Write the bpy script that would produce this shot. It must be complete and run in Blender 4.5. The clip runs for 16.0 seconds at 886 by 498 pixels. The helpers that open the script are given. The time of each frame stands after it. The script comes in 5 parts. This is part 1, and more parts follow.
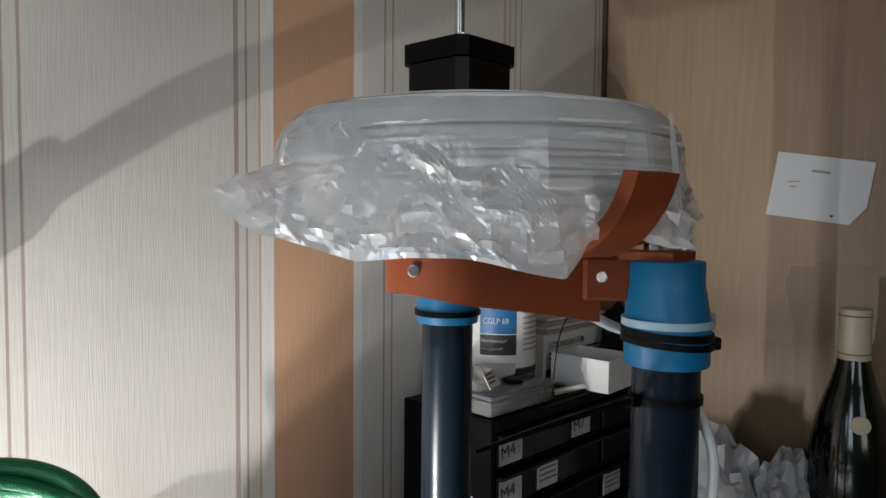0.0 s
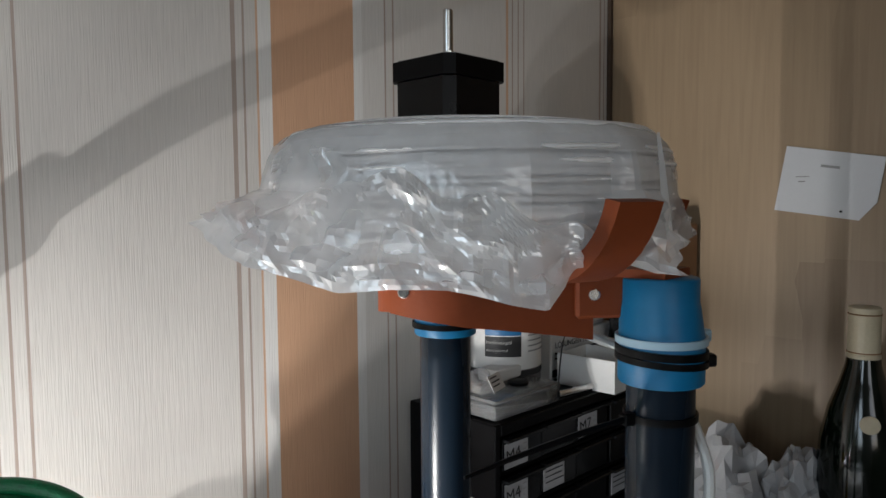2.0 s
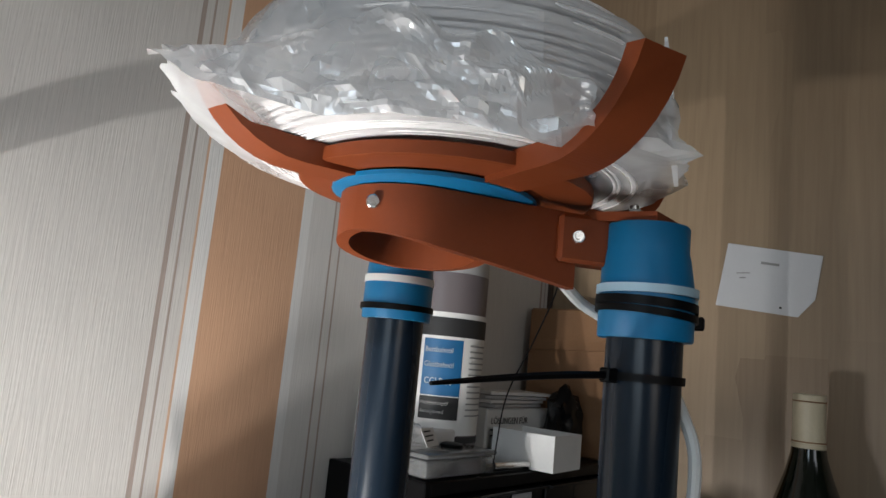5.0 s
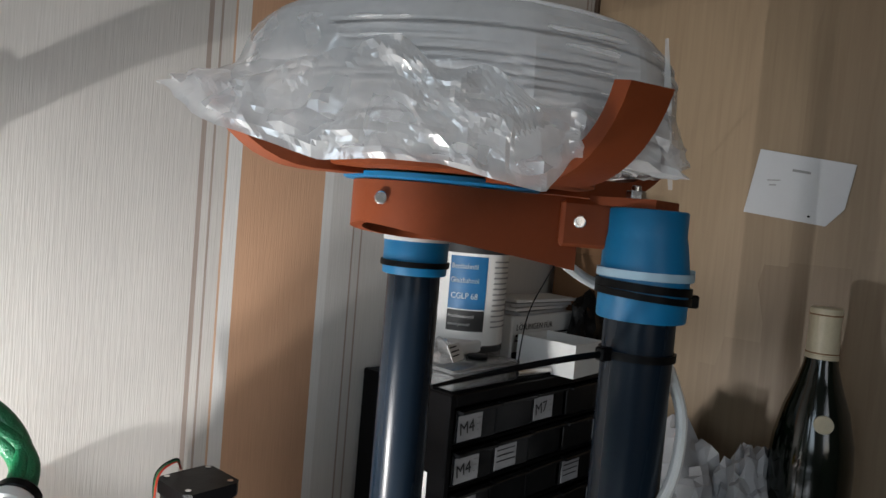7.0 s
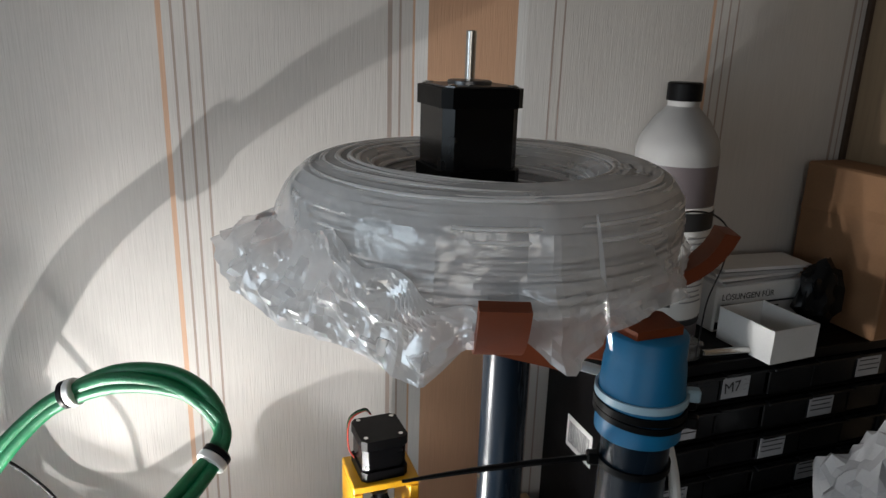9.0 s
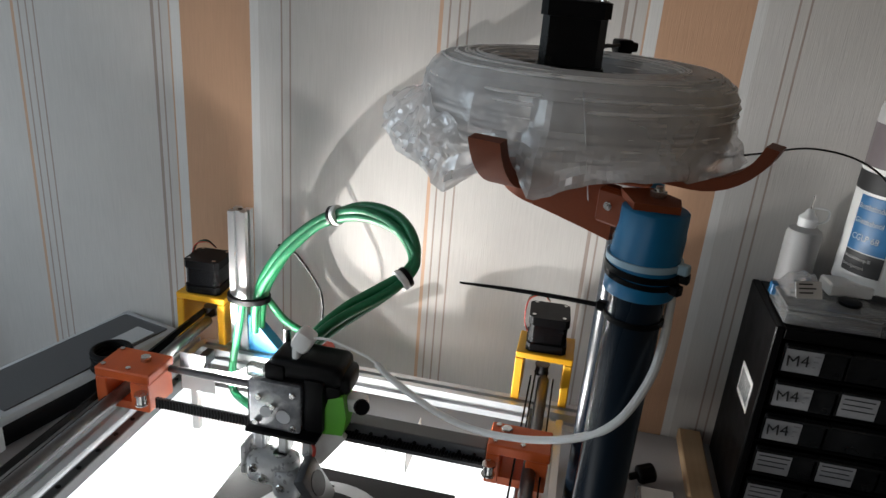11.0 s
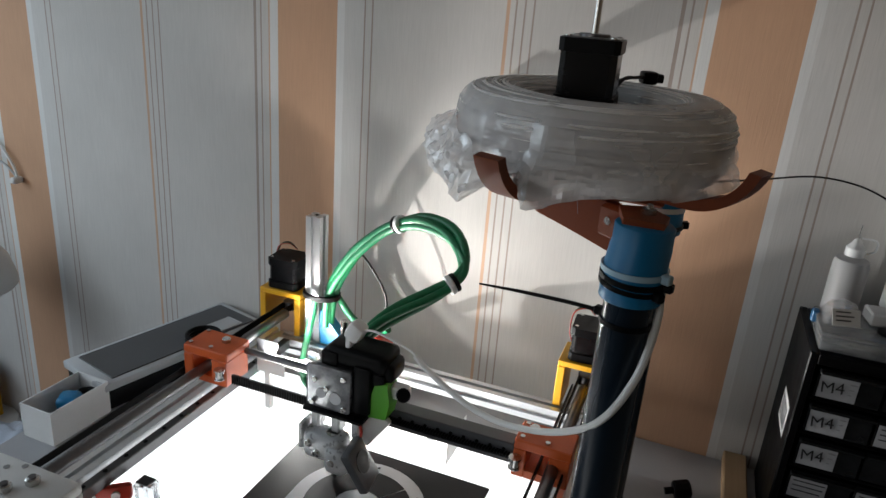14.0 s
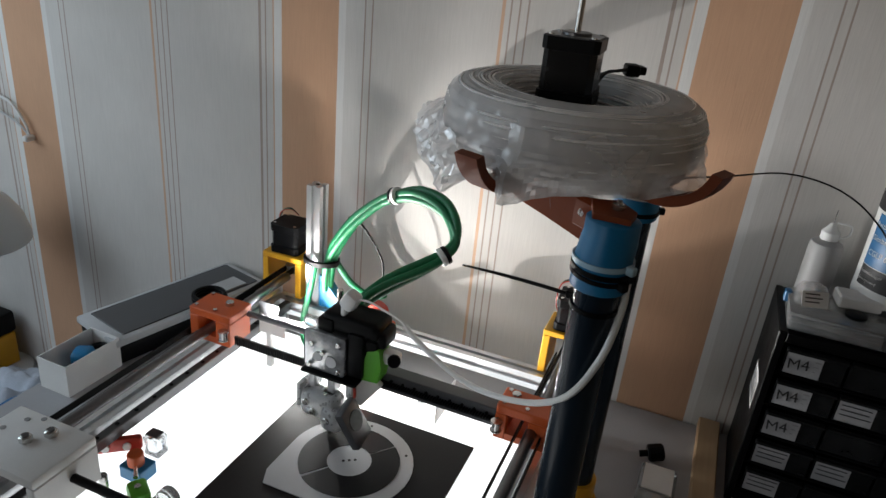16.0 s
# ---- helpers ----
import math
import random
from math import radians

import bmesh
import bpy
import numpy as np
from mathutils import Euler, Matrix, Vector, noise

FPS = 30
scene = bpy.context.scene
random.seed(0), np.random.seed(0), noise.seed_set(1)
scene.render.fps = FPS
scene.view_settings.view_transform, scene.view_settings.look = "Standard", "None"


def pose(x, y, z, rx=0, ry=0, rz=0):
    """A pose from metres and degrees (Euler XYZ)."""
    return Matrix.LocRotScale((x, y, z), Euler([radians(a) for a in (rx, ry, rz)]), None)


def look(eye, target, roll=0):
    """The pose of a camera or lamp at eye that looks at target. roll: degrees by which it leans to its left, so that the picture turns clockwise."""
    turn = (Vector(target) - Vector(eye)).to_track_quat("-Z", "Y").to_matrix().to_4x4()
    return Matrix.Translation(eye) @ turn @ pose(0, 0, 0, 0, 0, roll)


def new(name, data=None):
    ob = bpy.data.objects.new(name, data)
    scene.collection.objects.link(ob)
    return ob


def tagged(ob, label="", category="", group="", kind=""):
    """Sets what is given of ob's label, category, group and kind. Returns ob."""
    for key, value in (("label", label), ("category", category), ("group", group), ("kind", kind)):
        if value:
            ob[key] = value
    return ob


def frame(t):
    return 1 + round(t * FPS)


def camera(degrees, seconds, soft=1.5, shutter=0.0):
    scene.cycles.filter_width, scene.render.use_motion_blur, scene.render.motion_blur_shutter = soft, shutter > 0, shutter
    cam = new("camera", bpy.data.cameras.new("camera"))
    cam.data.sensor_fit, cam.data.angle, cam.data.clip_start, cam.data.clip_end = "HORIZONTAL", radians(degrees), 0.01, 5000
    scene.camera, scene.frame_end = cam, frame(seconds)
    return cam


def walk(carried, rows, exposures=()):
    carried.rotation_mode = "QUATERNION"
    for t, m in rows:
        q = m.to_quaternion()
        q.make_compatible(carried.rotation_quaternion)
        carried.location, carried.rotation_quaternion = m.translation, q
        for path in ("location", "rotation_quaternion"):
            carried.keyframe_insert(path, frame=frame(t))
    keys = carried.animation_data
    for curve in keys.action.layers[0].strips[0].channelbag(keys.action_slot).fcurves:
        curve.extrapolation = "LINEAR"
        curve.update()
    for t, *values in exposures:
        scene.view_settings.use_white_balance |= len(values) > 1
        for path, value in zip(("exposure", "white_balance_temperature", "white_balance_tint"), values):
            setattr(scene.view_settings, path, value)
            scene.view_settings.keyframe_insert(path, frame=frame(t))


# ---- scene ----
cam = camera(64.7, 16.0)
PATH = [
    (0, (-0.012, 0.024, 1.353), (1.397, 1.44, 1.248), 0.5),
    (0.5, (-0.003, 0.017, 1.36), (1.413, 1.423, 1.227), 0.4),
    (1, (0.006, 0.023, 1.356), (1.41, 1.439, 1.194), -0.3),
    (1.5, (0.003, 0.025, 1.359), (1.399, 1.452, 1.24), 0.2),
    (2, (-0.002, 0.018, 1.368), (1.375, 1.461, 1.228), -0.4),
    (2.5, (0.002, 0.018, 1.363), (1.413, 1.431, 1.243), 0.9),
    (3, (0.018, 0.025, 1.341), (1.469, 1.399, 1.262), 0.4),
    (3.5, (0.029, 0.034, 1.313), (1.448, 1.443, 1.35), -0.0),
    (4, (0.026, 0.043, 1.278), (1.48, 1.409, 1.426), 4.6),
    (4.2, (0.027, 0.055, 1.265), (1.504, 1.395, 1.42), 4.6),
    (4.5, (0.018, 0.055, 1.268), (1.524, 1.343, 1.537), 5.1),
    (4.7, (0.015, 0.056, 1.267), (1.512, 1.348, 1.57), 5.6),
    (7, (0.004, 0.035, 1.321), (1.465, 1.397, 1.223), 4.9),
    (7.2, (0.006, 0.022, 1.345), (1.357, 1.484, 1.149), 4.9),
    (7.5, (0.014, 0.0, 1.385), (1.209, 1.572, 1.062), 3.2),
    (8, (0.054, -0.02, 1.45), (1.114, 1.626, 1.039), 0.8),
    (8.5, (0.086, -0.028, 1.454), (1.016, 1.669, 0.948), 1.4),
    (9, (0.111, -0.061, 1.455), (0.758, 1.744, 0.883), 1.8),
    (9.5, (0.204, -0.127, 1.448), (0.278, 1.791, 0.887), 3.5),
    (10, (0.22, -0.159, 1.446), (0.074, 1.721, 0.779), 3.7),
    (12.3, (0.32, -0.241, 1.435), (-0.245, 1.53, 0.697), 5.3),
    (12.5, (0.324, -0.243, 1.436), (-0.266, 1.523, 0.706), 5.0),
    (13, (0.324, -0.244, 1.439), (-0.273, 1.547, 0.782), 5.0),
    (13.5, (0.322, -0.251, 1.45), (-0.302, 1.535, 0.8), 4.3),
    (14, (0.325, -0.247, 1.457), (-0.312, 1.518, 0.766), 4.5),
    (14.5, (0.34, -0.248, 1.48), (-0.339, 1.458, 0.687), 4.6),
    (15, (0.359, -0.259, 1.495), (-0.341, 1.443, 0.711), 4.8),
    (15.5, (0.359, -0.268, 1.494), (-0.32, 1.432, 0.689), 5.2),
    (16, (0.347, -0.264, 1.494), (-0.282, 1.447, 0.672), 5.7),
]
walk(cam, [(t, look(eye, target, roll)) for t, eye, target, roll in PATH], exposures=((0.0, -0.15), (9.0, -0.17), (12.5, -0.25), (16.0, -0.25)))

# ---- light ----
world = bpy.data.worlds.new("world")
scene.world = world
world.use_nodes = True
wn = world.node_tree.nodes
sky = wn.new("ShaderNodeTexSky")
sky.sky_type, sky.sun_disc = "NISHITA", False
sky.sun_elevation, sky.sun_rotation = radians(25), radians(200)
world.node_tree.links.new(sky.outputs[0], wn["Background"].inputs[0])
wn["Background"].inputs[1].default_value = 0.05


def area(name, size_x, size_y, power, color, m, spread=180):
    d = bpy.data.lights.new(name, "AREA")
    d.shape, d.size, d.size_y, d.energy, d.color, d.spread = "RECTANGLE", size_x, size_y, power, color, radians(spread)
    ob = new(name, d)
    ob.matrix_basis = m
    return ob


# daylight of the window in the west wall, beyond the end of the bench
area("window_daylight", 0.70, 0.70, 4.3, (0.74, 0.88, 1.0), look((-1.14, -0.06, 1.46), (-0.60, 0.36, 0.98)), 130)
# fill from the south, added to brighten the coil's near side
area("added_fill_south", 0.8, 0.9, 4.1, (0.84, 0.91, 1.0), look((-0.75, -1.69, 1.60), (-0.5, 0.3, 1.25)))
# added lamps for an unseen low source, placed to match the walls' shadow edges
LAMP_AT = Vector((-0.100, 0.362, 1.030))
LAMP_AT_2 = Vector((0.100, 0.385, 0.995))
area("added_lamp", 0.0026, 0.0026, 1.80, (1.0, 0.985, 0.965), look(LAMP_AT, LAMP_AT + Vector((0.68, -0.24, 0.69))))
area("added_lamp", 0.0030, 0.0800, 1.75, (1.0, 0.985, 0.965), look(LAMP_AT + Vector((0.0, 0.040, 0.0)), LAMP_AT + Vector((0.68, -0.20, 0.69))))
area("added_lamp", 0.0060, 0.0360, 0.58, (1.0, 0.985, 0.965), look(LAMP_AT_2, LAMP_AT_2 + Vector((0.75, 0.07, 0.42))), 96)

# ---- materials ----
WALL_Y, EAST_X, TABLE_Z, CAB_TOP, SIDE_Z = 0.56, 0.83, 0.945, 1.165, 0.62


def nodes_of(name):
    m = bpy.data.materials.new(name)
    m.use_nodes = True
    return m, m.node_tree.nodes, m.node_tree.links, m.node_tree.nodes["Principled BSDF"]


def mat(name, color, rough=0.5, metal=0.0, vary=0.12, scale=40.0, bump=0.1, fine=400.0, coat=0.0, trans=0.0, spec=0.5, stretch=(1, 1, 1), bump_dist=0.001):
    """A plain surface with mottling at two scales, a varied gloss and a fine relief."""
    m, n, l, p = nodes_of(name)
    co = n.new("ShaderNodeTexCoord")
    mp = n.new("ShaderNodeMapping")
    mp.inputs["Scale"].default_value = stretch
    l.new(co.outputs["Object"], mp.inputs[0])
    a, b = n.new("ShaderNodeTexNoise"), n.new("ShaderNodeTexNoise")
    for t, sc in ((a, scale), (b, fine)):
        t.inputs["Scale"].default_value, t.inputs["Detail"].default_value = sc, 5
        l.new(mp.outputs[0], t.inputs["Vector"])
    mix = n.new("ShaderNodeMix")
    mix.data_type, mix.blend_type = "RGBA", "MULTIPLY"
    mix.inputs[0].default_value = 1.0
    ramp = n.new("ShaderNodeMapRange")
    ramp.inputs[1].default_value, ramp.inputs[2].default_value = 0.25, 0.75
    ramp.inputs[3].default_value, ramp.inputs[4].default_value = 1 - vary, 1 + vary * 0.5
    add = n.new("ShaderNodeMath")
    add.operation = "MULTIPLY_ADD"
    add.inputs[1].default_value, add.inputs[2].default_value = 0.35, 0.0
    l.new(b.outputs[0], add.inputs[0])
    add2 = n.new("ShaderNodeMath")
    add2.operation = "MULTIPLY_ADD"
    add2.inputs[1].default_value = 0.65
    l.new(a.outputs[0], add2.inputs[0])
    l.new(add.outputs[0], add2.inputs[2])
    l.new(add2.outputs[0], ramp.inputs[0])
    mix.inputs[6].default_value = (*color, 1)
    l.new(ramp.outputs[0], mix.inputs[7])
    l.new(mix.outputs[2], p.inputs["Base Color"])
    rr = n.new("ShaderNodeMapRange")
    rr.inputs[3].default_value, rr.inputs[4].default_value = max(0.02, rough - 0.08), min(1, rough + 0.10)
    l.new(a.outputs[0], rr.inputs[0])
    l.new(rr.outputs[0], p.inputs["Roughness"])
    p.inputs["Metallic"].default_value = metal
    p.inputs["Specular IOR Level"].default_value = spec
    p.inputs["Coat Weight"].default_value = coat
    p.inputs["Transmission Weight"].default_value = trans
    if bump:
        bp = n.new("ShaderNodeBump")
        bp.inputs["Strength"].default_value, bp.inputs["Distance"].default_value = bump, bump_dist
        l.new(b.outputs[0], bp.inputs["Height"])
        l.new(bp.outputs[0], p.inputs["Normal"])
    return m


def printed(name, color, rough=0.42, layer=0.0004):
    """3D-printed plastic: fine horizontal layer lines."""
    m = mat(name, color, rough, vary=0.10, scale=60, bump=0)
    n, l = m.node_tree.nodes, m.node_tree.links
    w = n.new("ShaderNodeTexWave")
    w.bands_direction = "Z"
    w.inputs["Scale"].default_value = 0.314 / layer
    w.inputs["Distortion"].default_value = 0.6
    co = n.new("ShaderNodeTexCoord")
    l.new(co.outputs["Object"], w.inputs["Vector"])
    bp = n.new("ShaderNodeBump")
    bp.inputs["Strength"].default_value, bp.inputs["Distance"].default_value = 0.12, 0.0002
    l.new(w.outputs["Fac"], bp.inputs["Height"])
    l.new(bp.outputs[0], n["Principled BSDF"].inputs["Normal"])
    return m


def wallpaper():
    m, n, l, p = nodes_of("striped_wallpaper")
    co, sep = n.new("ShaderNodeTexCoord"), n.new("ShaderNodeSeparateXYZ")
    l.new(co.outputs["Object"], sep.inputs[0])
    u = n.new("ShaderNodeMath")
    u.operation = "MULTIPLY_ADD"
    u.inputs[1].default_value, u.inputs[2].default_value = 1 / 0.53, -0.276 / 0.53 + 4
    l.new(sep.outputs[0], u.inputs[0])
    fr = n.new("ShaderNodeMath")
    fr.operation = "FRACT"
    l.new(u.outputs[0], fr.inputs[0])
    plain, pale, peach = (0.56, 0.535, 0.505, 1), (0.66, 0.65, 0.63, 1), (0.54, 0.325, 0.205, 1)
    grey, dark, pline = (0.58, 0.56, 0.535, 1), (0.35, 0.285, 0.25, 1), (0.55, 0.36, 0.25, 1)
    bands = [(0.0, dark), (0.0022, plain), (0.0095, dark), (0.0117, plain), (0.0215, pline), (0.0245, pale), (0.0360, peach), (0.1230, pale),
             (0.1340, grey), (0.1595, dark), (0.1617, plain), (0.1705, dark), (0.1727, plain), (0.3415, pline), (0.3440, plain),
             (0.3515, dark), (0.3535, plain), (0.3615, dark), (0.3635, plain), (0.3715, dark), (0.3735, plain)]
    cr = n.new("ShaderNodeValToRGB")
    cr.color_ramp.interpolation = "CONSTANT"
    e = cr.color_ramp.elements
    e[0].position, e[0].color = 0, bands[0][1]
    e[1].position, e[1].color = bands[1][0] / 0.53, bands[1][1]
    for x, c in bands[2:]:
        k = e.new(x / 0.53)
        k.color = c
    l.new(fr.outputs[0], cr.inputs[0])
    # fibres: fine upright ribs, broken here and there
    mp = n.new("ShaderNodeMapping")
    mp.inputs["Scale"].default_value = (1, 1, 0.035)
    l.new(co.outputs["Object"], mp.inputs[0])
    rib = n.new("ShaderNodeTexNoise")
    rib.inputs["Scale"].default_value, rib.inputs["Detail"].default_value = 820, 3
    l.new(mp.outputs[0], rib.inputs["Vector"])
    mott = n.new("ShaderNodeTexNoise")
    mott.inputs["Scale"].default_value, mott.inputs["Detail"].default_value = 9, 4
    l.new(co.outputs["Object"], mott.inputs["Vector"])
    f1 = n.new("ShaderNodeMapRange")
    f1.inputs[1].default_value, f1.inputs[2].default_value, f1.inputs[3].default_value, f1.inputs[4].default_value = 0.3, 0.7, 0.945, 1.03
    l.new(rib.outputs[0], f1.inputs[0])
    f2 = n.new("ShaderNodeMapRange")
    f2.inputs[1].default_value, f2.inputs[2].default_value, f2.inputs[3].default_value, f2.inputs[4].default_value = 0.3, 0.7, 0.95, 1.04
    l.new(mott.outputs[0], f2.inputs[0])
    mul = n.new("ShaderNodeMath")
    mul.operation = "MULTIPLY"
    l.new(f1.outputs[0], mul.inputs[0])
    l.new(f2.outputs[0], mul.inputs[1])
    mix = n.new("ShaderNodeMix")
    mix.data_type, mix.blend_type = "RGBA", "MULTIPLY"
    mix.inputs[0].default_value = 1
    l.new(cr.outputs[0], mix.inputs[6])
    l.new(mul.outputs[0], mix.inputs[7])
    l.new(mix.outputs[2], p.inputs["Base Color"])
    p.inputs["Roughness"].default_value = 0.75
    p.inputs["Specular IOR Level"].default_value = 0.25
    bp = n.new("ShaderNodeBump")
    bp.inputs["Strength"].default_value, bp.inputs["Distance"].default_value = 0.38, 0.0008
    l.new(rib.outputs[0], bp.inputs["Height"])
    l.new(bp.outputs[0], p.inputs["Normal"])
    return m


def wood(name, c1, c2, along="Z", block=0.075, rough=0.42):
    """Laminate of upright staves that differ a little in tone, with a stretched grain."""
    m, n, l, p = nodes_of(name)
    co = n.new("ShaderNodeTexCoord")
    k = {"Z": (1, 1, 0.05), "Y": (1, 0.05, 1), "X": (0.05, 1, 1)}[along]
    mp = n.new("ShaderNodeMapping")
    mp.inputs["Scale"].default_value = k
    l.new(co.outputs["Object"], mp.inputs[0])
    g = n.new("ShaderNodeTexNoise")
    g.inputs["Scale"].default_value, g.inputs["Detail"].default_value, g.inputs["Distortion"].default_value = 170, 6, 0.4
    l.new(mp.outputs[0], g.inputs["Vector"])
    mp2 = n.new("ShaderNodeMapping")
    mp2.inputs["Scale"].default_value = tuple(1.0 if q == 1 else 0.22 for q in k)
    l.new(co.outputs["Object"], mp2.inputs[0])
    v = n.new("ShaderNodeTexVoronoi")
    v.distance = "CHEBYCHEV"
    v.inputs["Scale"].default_value, v.inputs["Randomness"].default_value = 1 / block, 0.55
    l.new(mp2.outputs[0], v.inputs["Vector"])
    sx = n.new("ShaderNodeSeparateColor")
    l.new(v.outputs["Color"], sx.inputs[0])
    mx = n.new("ShaderNodeMath")
    mx.operation = "MULTIPLY_ADD"
    mx.inputs[1].default_value = 0.55
    l.new(g.outputs[0], mx.inputs[0])
    h = n.new("ShaderNodeMath")
    h.operation = "MULTIPLY"
    h.inputs[1].default_value = 0.42
    l.new(sx.outputs[0], h.inputs[0])
    l.new(h.outputs[0], mx.inputs[2])
    cr = n.new("ShaderNodeValToRGB")
    cr.color_ramp.elements[0].position, cr.color_ramp.elements[0].color = 0.2, (*c1, 1)
    cr.color_ramp.elements[1].position, cr.color_ramp.elements[1].color = 0.8, (*c2, 1)
    l.new(mx.outputs[0], cr.inputs[0])
    l.new(cr.outputs[0], p.inputs["Base Color"])
    p.inputs["Roughness"].default_value = rough
    bp = n.new("ShaderNodeBump")
    bp.inputs["Strength"].default_value, bp.inputs["Distance"].default_value = 0.15, 0.0005
    l.new(g.outputs[0], bp.inputs["Height"])
    l.new(bp.outputs[0], p.inputs["Normal"])
    return m


def film(name, haze, gloss, color=(0.9, 0.91, 0.93), rough=0.12):
    """Thin clear plastic: mostly see-through, a milky share and a wrinkled gloss."""
    m, n, l, p = nodes_of(name)
    out = n["Material Output"]
    tr, tl, df, gl = n.new("ShaderNodeBsdfTransparent"), n.new("ShaderNodeBsdfTranslucent"), n.new("ShaderNodeBsdfDiffuse"), n.new("ShaderNodeBsdfGlossy")
    tl.inputs[0].default_value = df.inputs[0].default_value = (*color, 1)
    gl.inputs["Roughness"].default_value = rough
    tr.inputs[0].default_value = (0.97, 0.97, 0.97, 1)
    co, nz = n.new("ShaderNodeTexCoord"), n.new("ShaderNodeTexNoise")
    nz.inputs["Scale"].default_value, nz.inputs["Detail"].default_value, nz.inputs["Distortion"].default_value = 70, 4, 1.2
    l.new(co.outputs["Object"], nz.inputs["Vector"])
    bp = n.new("ShaderNodeBump")
    vo, wob = n.new("ShaderNodeTexVoronoi"), n.new("ShaderNodeVectorMath")
    wob.operation = "MULTIPLY_ADD"
    wob.inputs[1].default_value = (0.02, 0.02, 0.02)
    l.new(nz.outputs["Color"], wob.inputs[0])
    l.new(co.outputs["Object"], wob.inputs[2])
    l.new(wob.outputs[0], vo.inputs["Vector"])
    vo.feature = "DISTANCE_TO_EDGE"
    vo.inputs["Scale"].default_value = 34
    bp.inputs["Strength"].default_value, bp.inputs["Distance"].default_value = 0.45, 0.004
    l.new(vo.outputs["Distance"], bp.inputs["Height"])
    l.new(bp.outputs[0], gl.inputs["Normal"])
    ms = [n.new("ShaderNodeMixShader") for _ in range(3)]
    ms[0].inputs[0].default_value = 0.18
    l.new(df.outputs[0], ms[0].inputs[1]), l.new(tl.outputs[0], ms[0].inputs[2])
    hz, hm = n.new("ShaderNodeTexNoise"), n.new("ShaderNodeMapRange")
    hz.inputs["Scale"].default_value, hz.inputs["Detail"].default_value = 28, 4
    l.new(co.outputs["Object"], hz.inputs["Vector"])
    hm.inputs[1].default_value, hm.inputs[2].default_value, hm.inputs[3].default_value, hm.inputs[4].default_value = 0.36, 0.66, haze * 0.8, min(0.9, haze * 1.2)
    l.new(hz.outputs[0], hm.inputs[0])
    l.new(hm.outputs[0], ms[1].inputs[0])
    l.new(tr.outputs[0], ms[1].inputs[1]), l.new(ms[0].outputs[0], ms[1].inputs[2])
    lw = n.new("ShaderNodeLayerWeight")
    lw.inputs[0].default_value = 0.25
    f = n.new("ShaderNodeMapRange")
    f.inputs[3].default_value, f.inputs[4].default_value = gloss, min(1, gloss * 2)
    l.new(lw.outputs["Fresnel"], f.inputs[0])
    l.new(f.outputs[0], ms[2].inputs[0])
    l.new(ms[1].outputs[0], ms[2].inputs[1]), l.new(gl.outputs[0], ms[2].inputs[2])
    l.new(ms[2].outputs[0], out.inputs[0])
    return m


PAPER = wallpaper()
BEECH = wood("beech_laminate", (0.21, 0.142, 0.086), (0.33, 0.238, 0.15))
PINE = wood("pine_board", (0.40, 0.27, 0.15), (0.55, 0.40, 0.25), along="Y", block=0.3, rough=0.6)
PLASTER = mat("pale_plaster", (0.42, 0.40, 0.37), 0.9, vary=0.06, scale=4, bump=0.2)
LINO = mat("grey_linoleum", (0.20, 0.19, 0.18), 0.5, vary=0.2, scale=12)
BENCH = mat("grey_laminate", (0.34, 0.34, 0.35), 0.38, vary=0.10, scale=20, bump=0.05)
PVC = mat("grey_pvc_pipe", (0.006, 0.013, 0.023), 0.26, vary=0.18, scale=30, bump=0.03, stretch=(1, 1, 0.1), spec=0.34)
BLUE = printed("blue_printed_plastic", (0.002, 0.155, 0.34), 0.40)
RUST = printed("rust_brown_printed_plastic", (0.205, 0.044, 0.012), 0.52)
RUST.node_tree.nodes["Principled BSDF"].inputs["Specular IOR Level"].default_value = 0.25
ORANGE = printed("orange_printed_plastic", (0.62, 0.105, 0.018), 0.45)
YELLOW = printed("yellow_printed_plastic", (0.72, 0.36, 0.012), 0.42)
LIME = printed("lime_green_printed_plastic", (0.085, 0.36, 0.018), 0.38)
RED = printed("red_printed_plastic", (0.45, 0.03, 0.012), 0.42)
WHITE_P = mat("white_plastic", (0.72, 0.72, 0.71), 0.42, vary=0.06, scale=50, bump=0.05)
WHITE_C = mat("white_card", (0.70, 0.70, 0.69), 0.7, vary=0.07, scale=35, bump=0.12)
BLACK = mat("black_plastic", (0.0025, 0.0025, 0.003), 0.42, vary=0.3, scale=60, bump=0.08, spec=0.13)
BLACK_G = mat("glossy_black_paint", (0.003, 0.003, 0.0035), 0.24, vary=0.3, scale=50, bump=0.04, spec=0.3)
STEEL = mat("bright_steel", (0.62, 0.61, 0.59), 0.24, metal=1.0, vary=0.12, scale=120, bump=0.05)
DARK_STEEL = mat("dark_steel_rail", (0.16, 0.16, 0.165), 0.32, metal=0.9, vary=0.25, scale=60, bump=0.05)
ALU = mat("brushed_aluminium", (0.66, 0.67, 0.68), 0.33, metal=0.9, vary=0.10, scale=60, bump=0.06, stretch=(1, 1, 0.1))
BED_W = mat("white_glossy_bed_added_glow", (0.80, 0.80, 0.80), 0.06, vary=0.03, scale=10, bump=0.0, coat=1.0, spec=1.0)
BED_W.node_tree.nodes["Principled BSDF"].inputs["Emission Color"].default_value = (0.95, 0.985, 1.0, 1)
BED_W.node_tree.nodes["Principled BSDF"].inputs["Emission Strength"].default_value = 1.6  # glow added so that the brightly lit bed renders pure white
PLATE = mat("black_build_sheet", (0.011, 0.011, 0.012), 0.42, vary=0.25, scale=14, bump=0.08, spec=0.22)
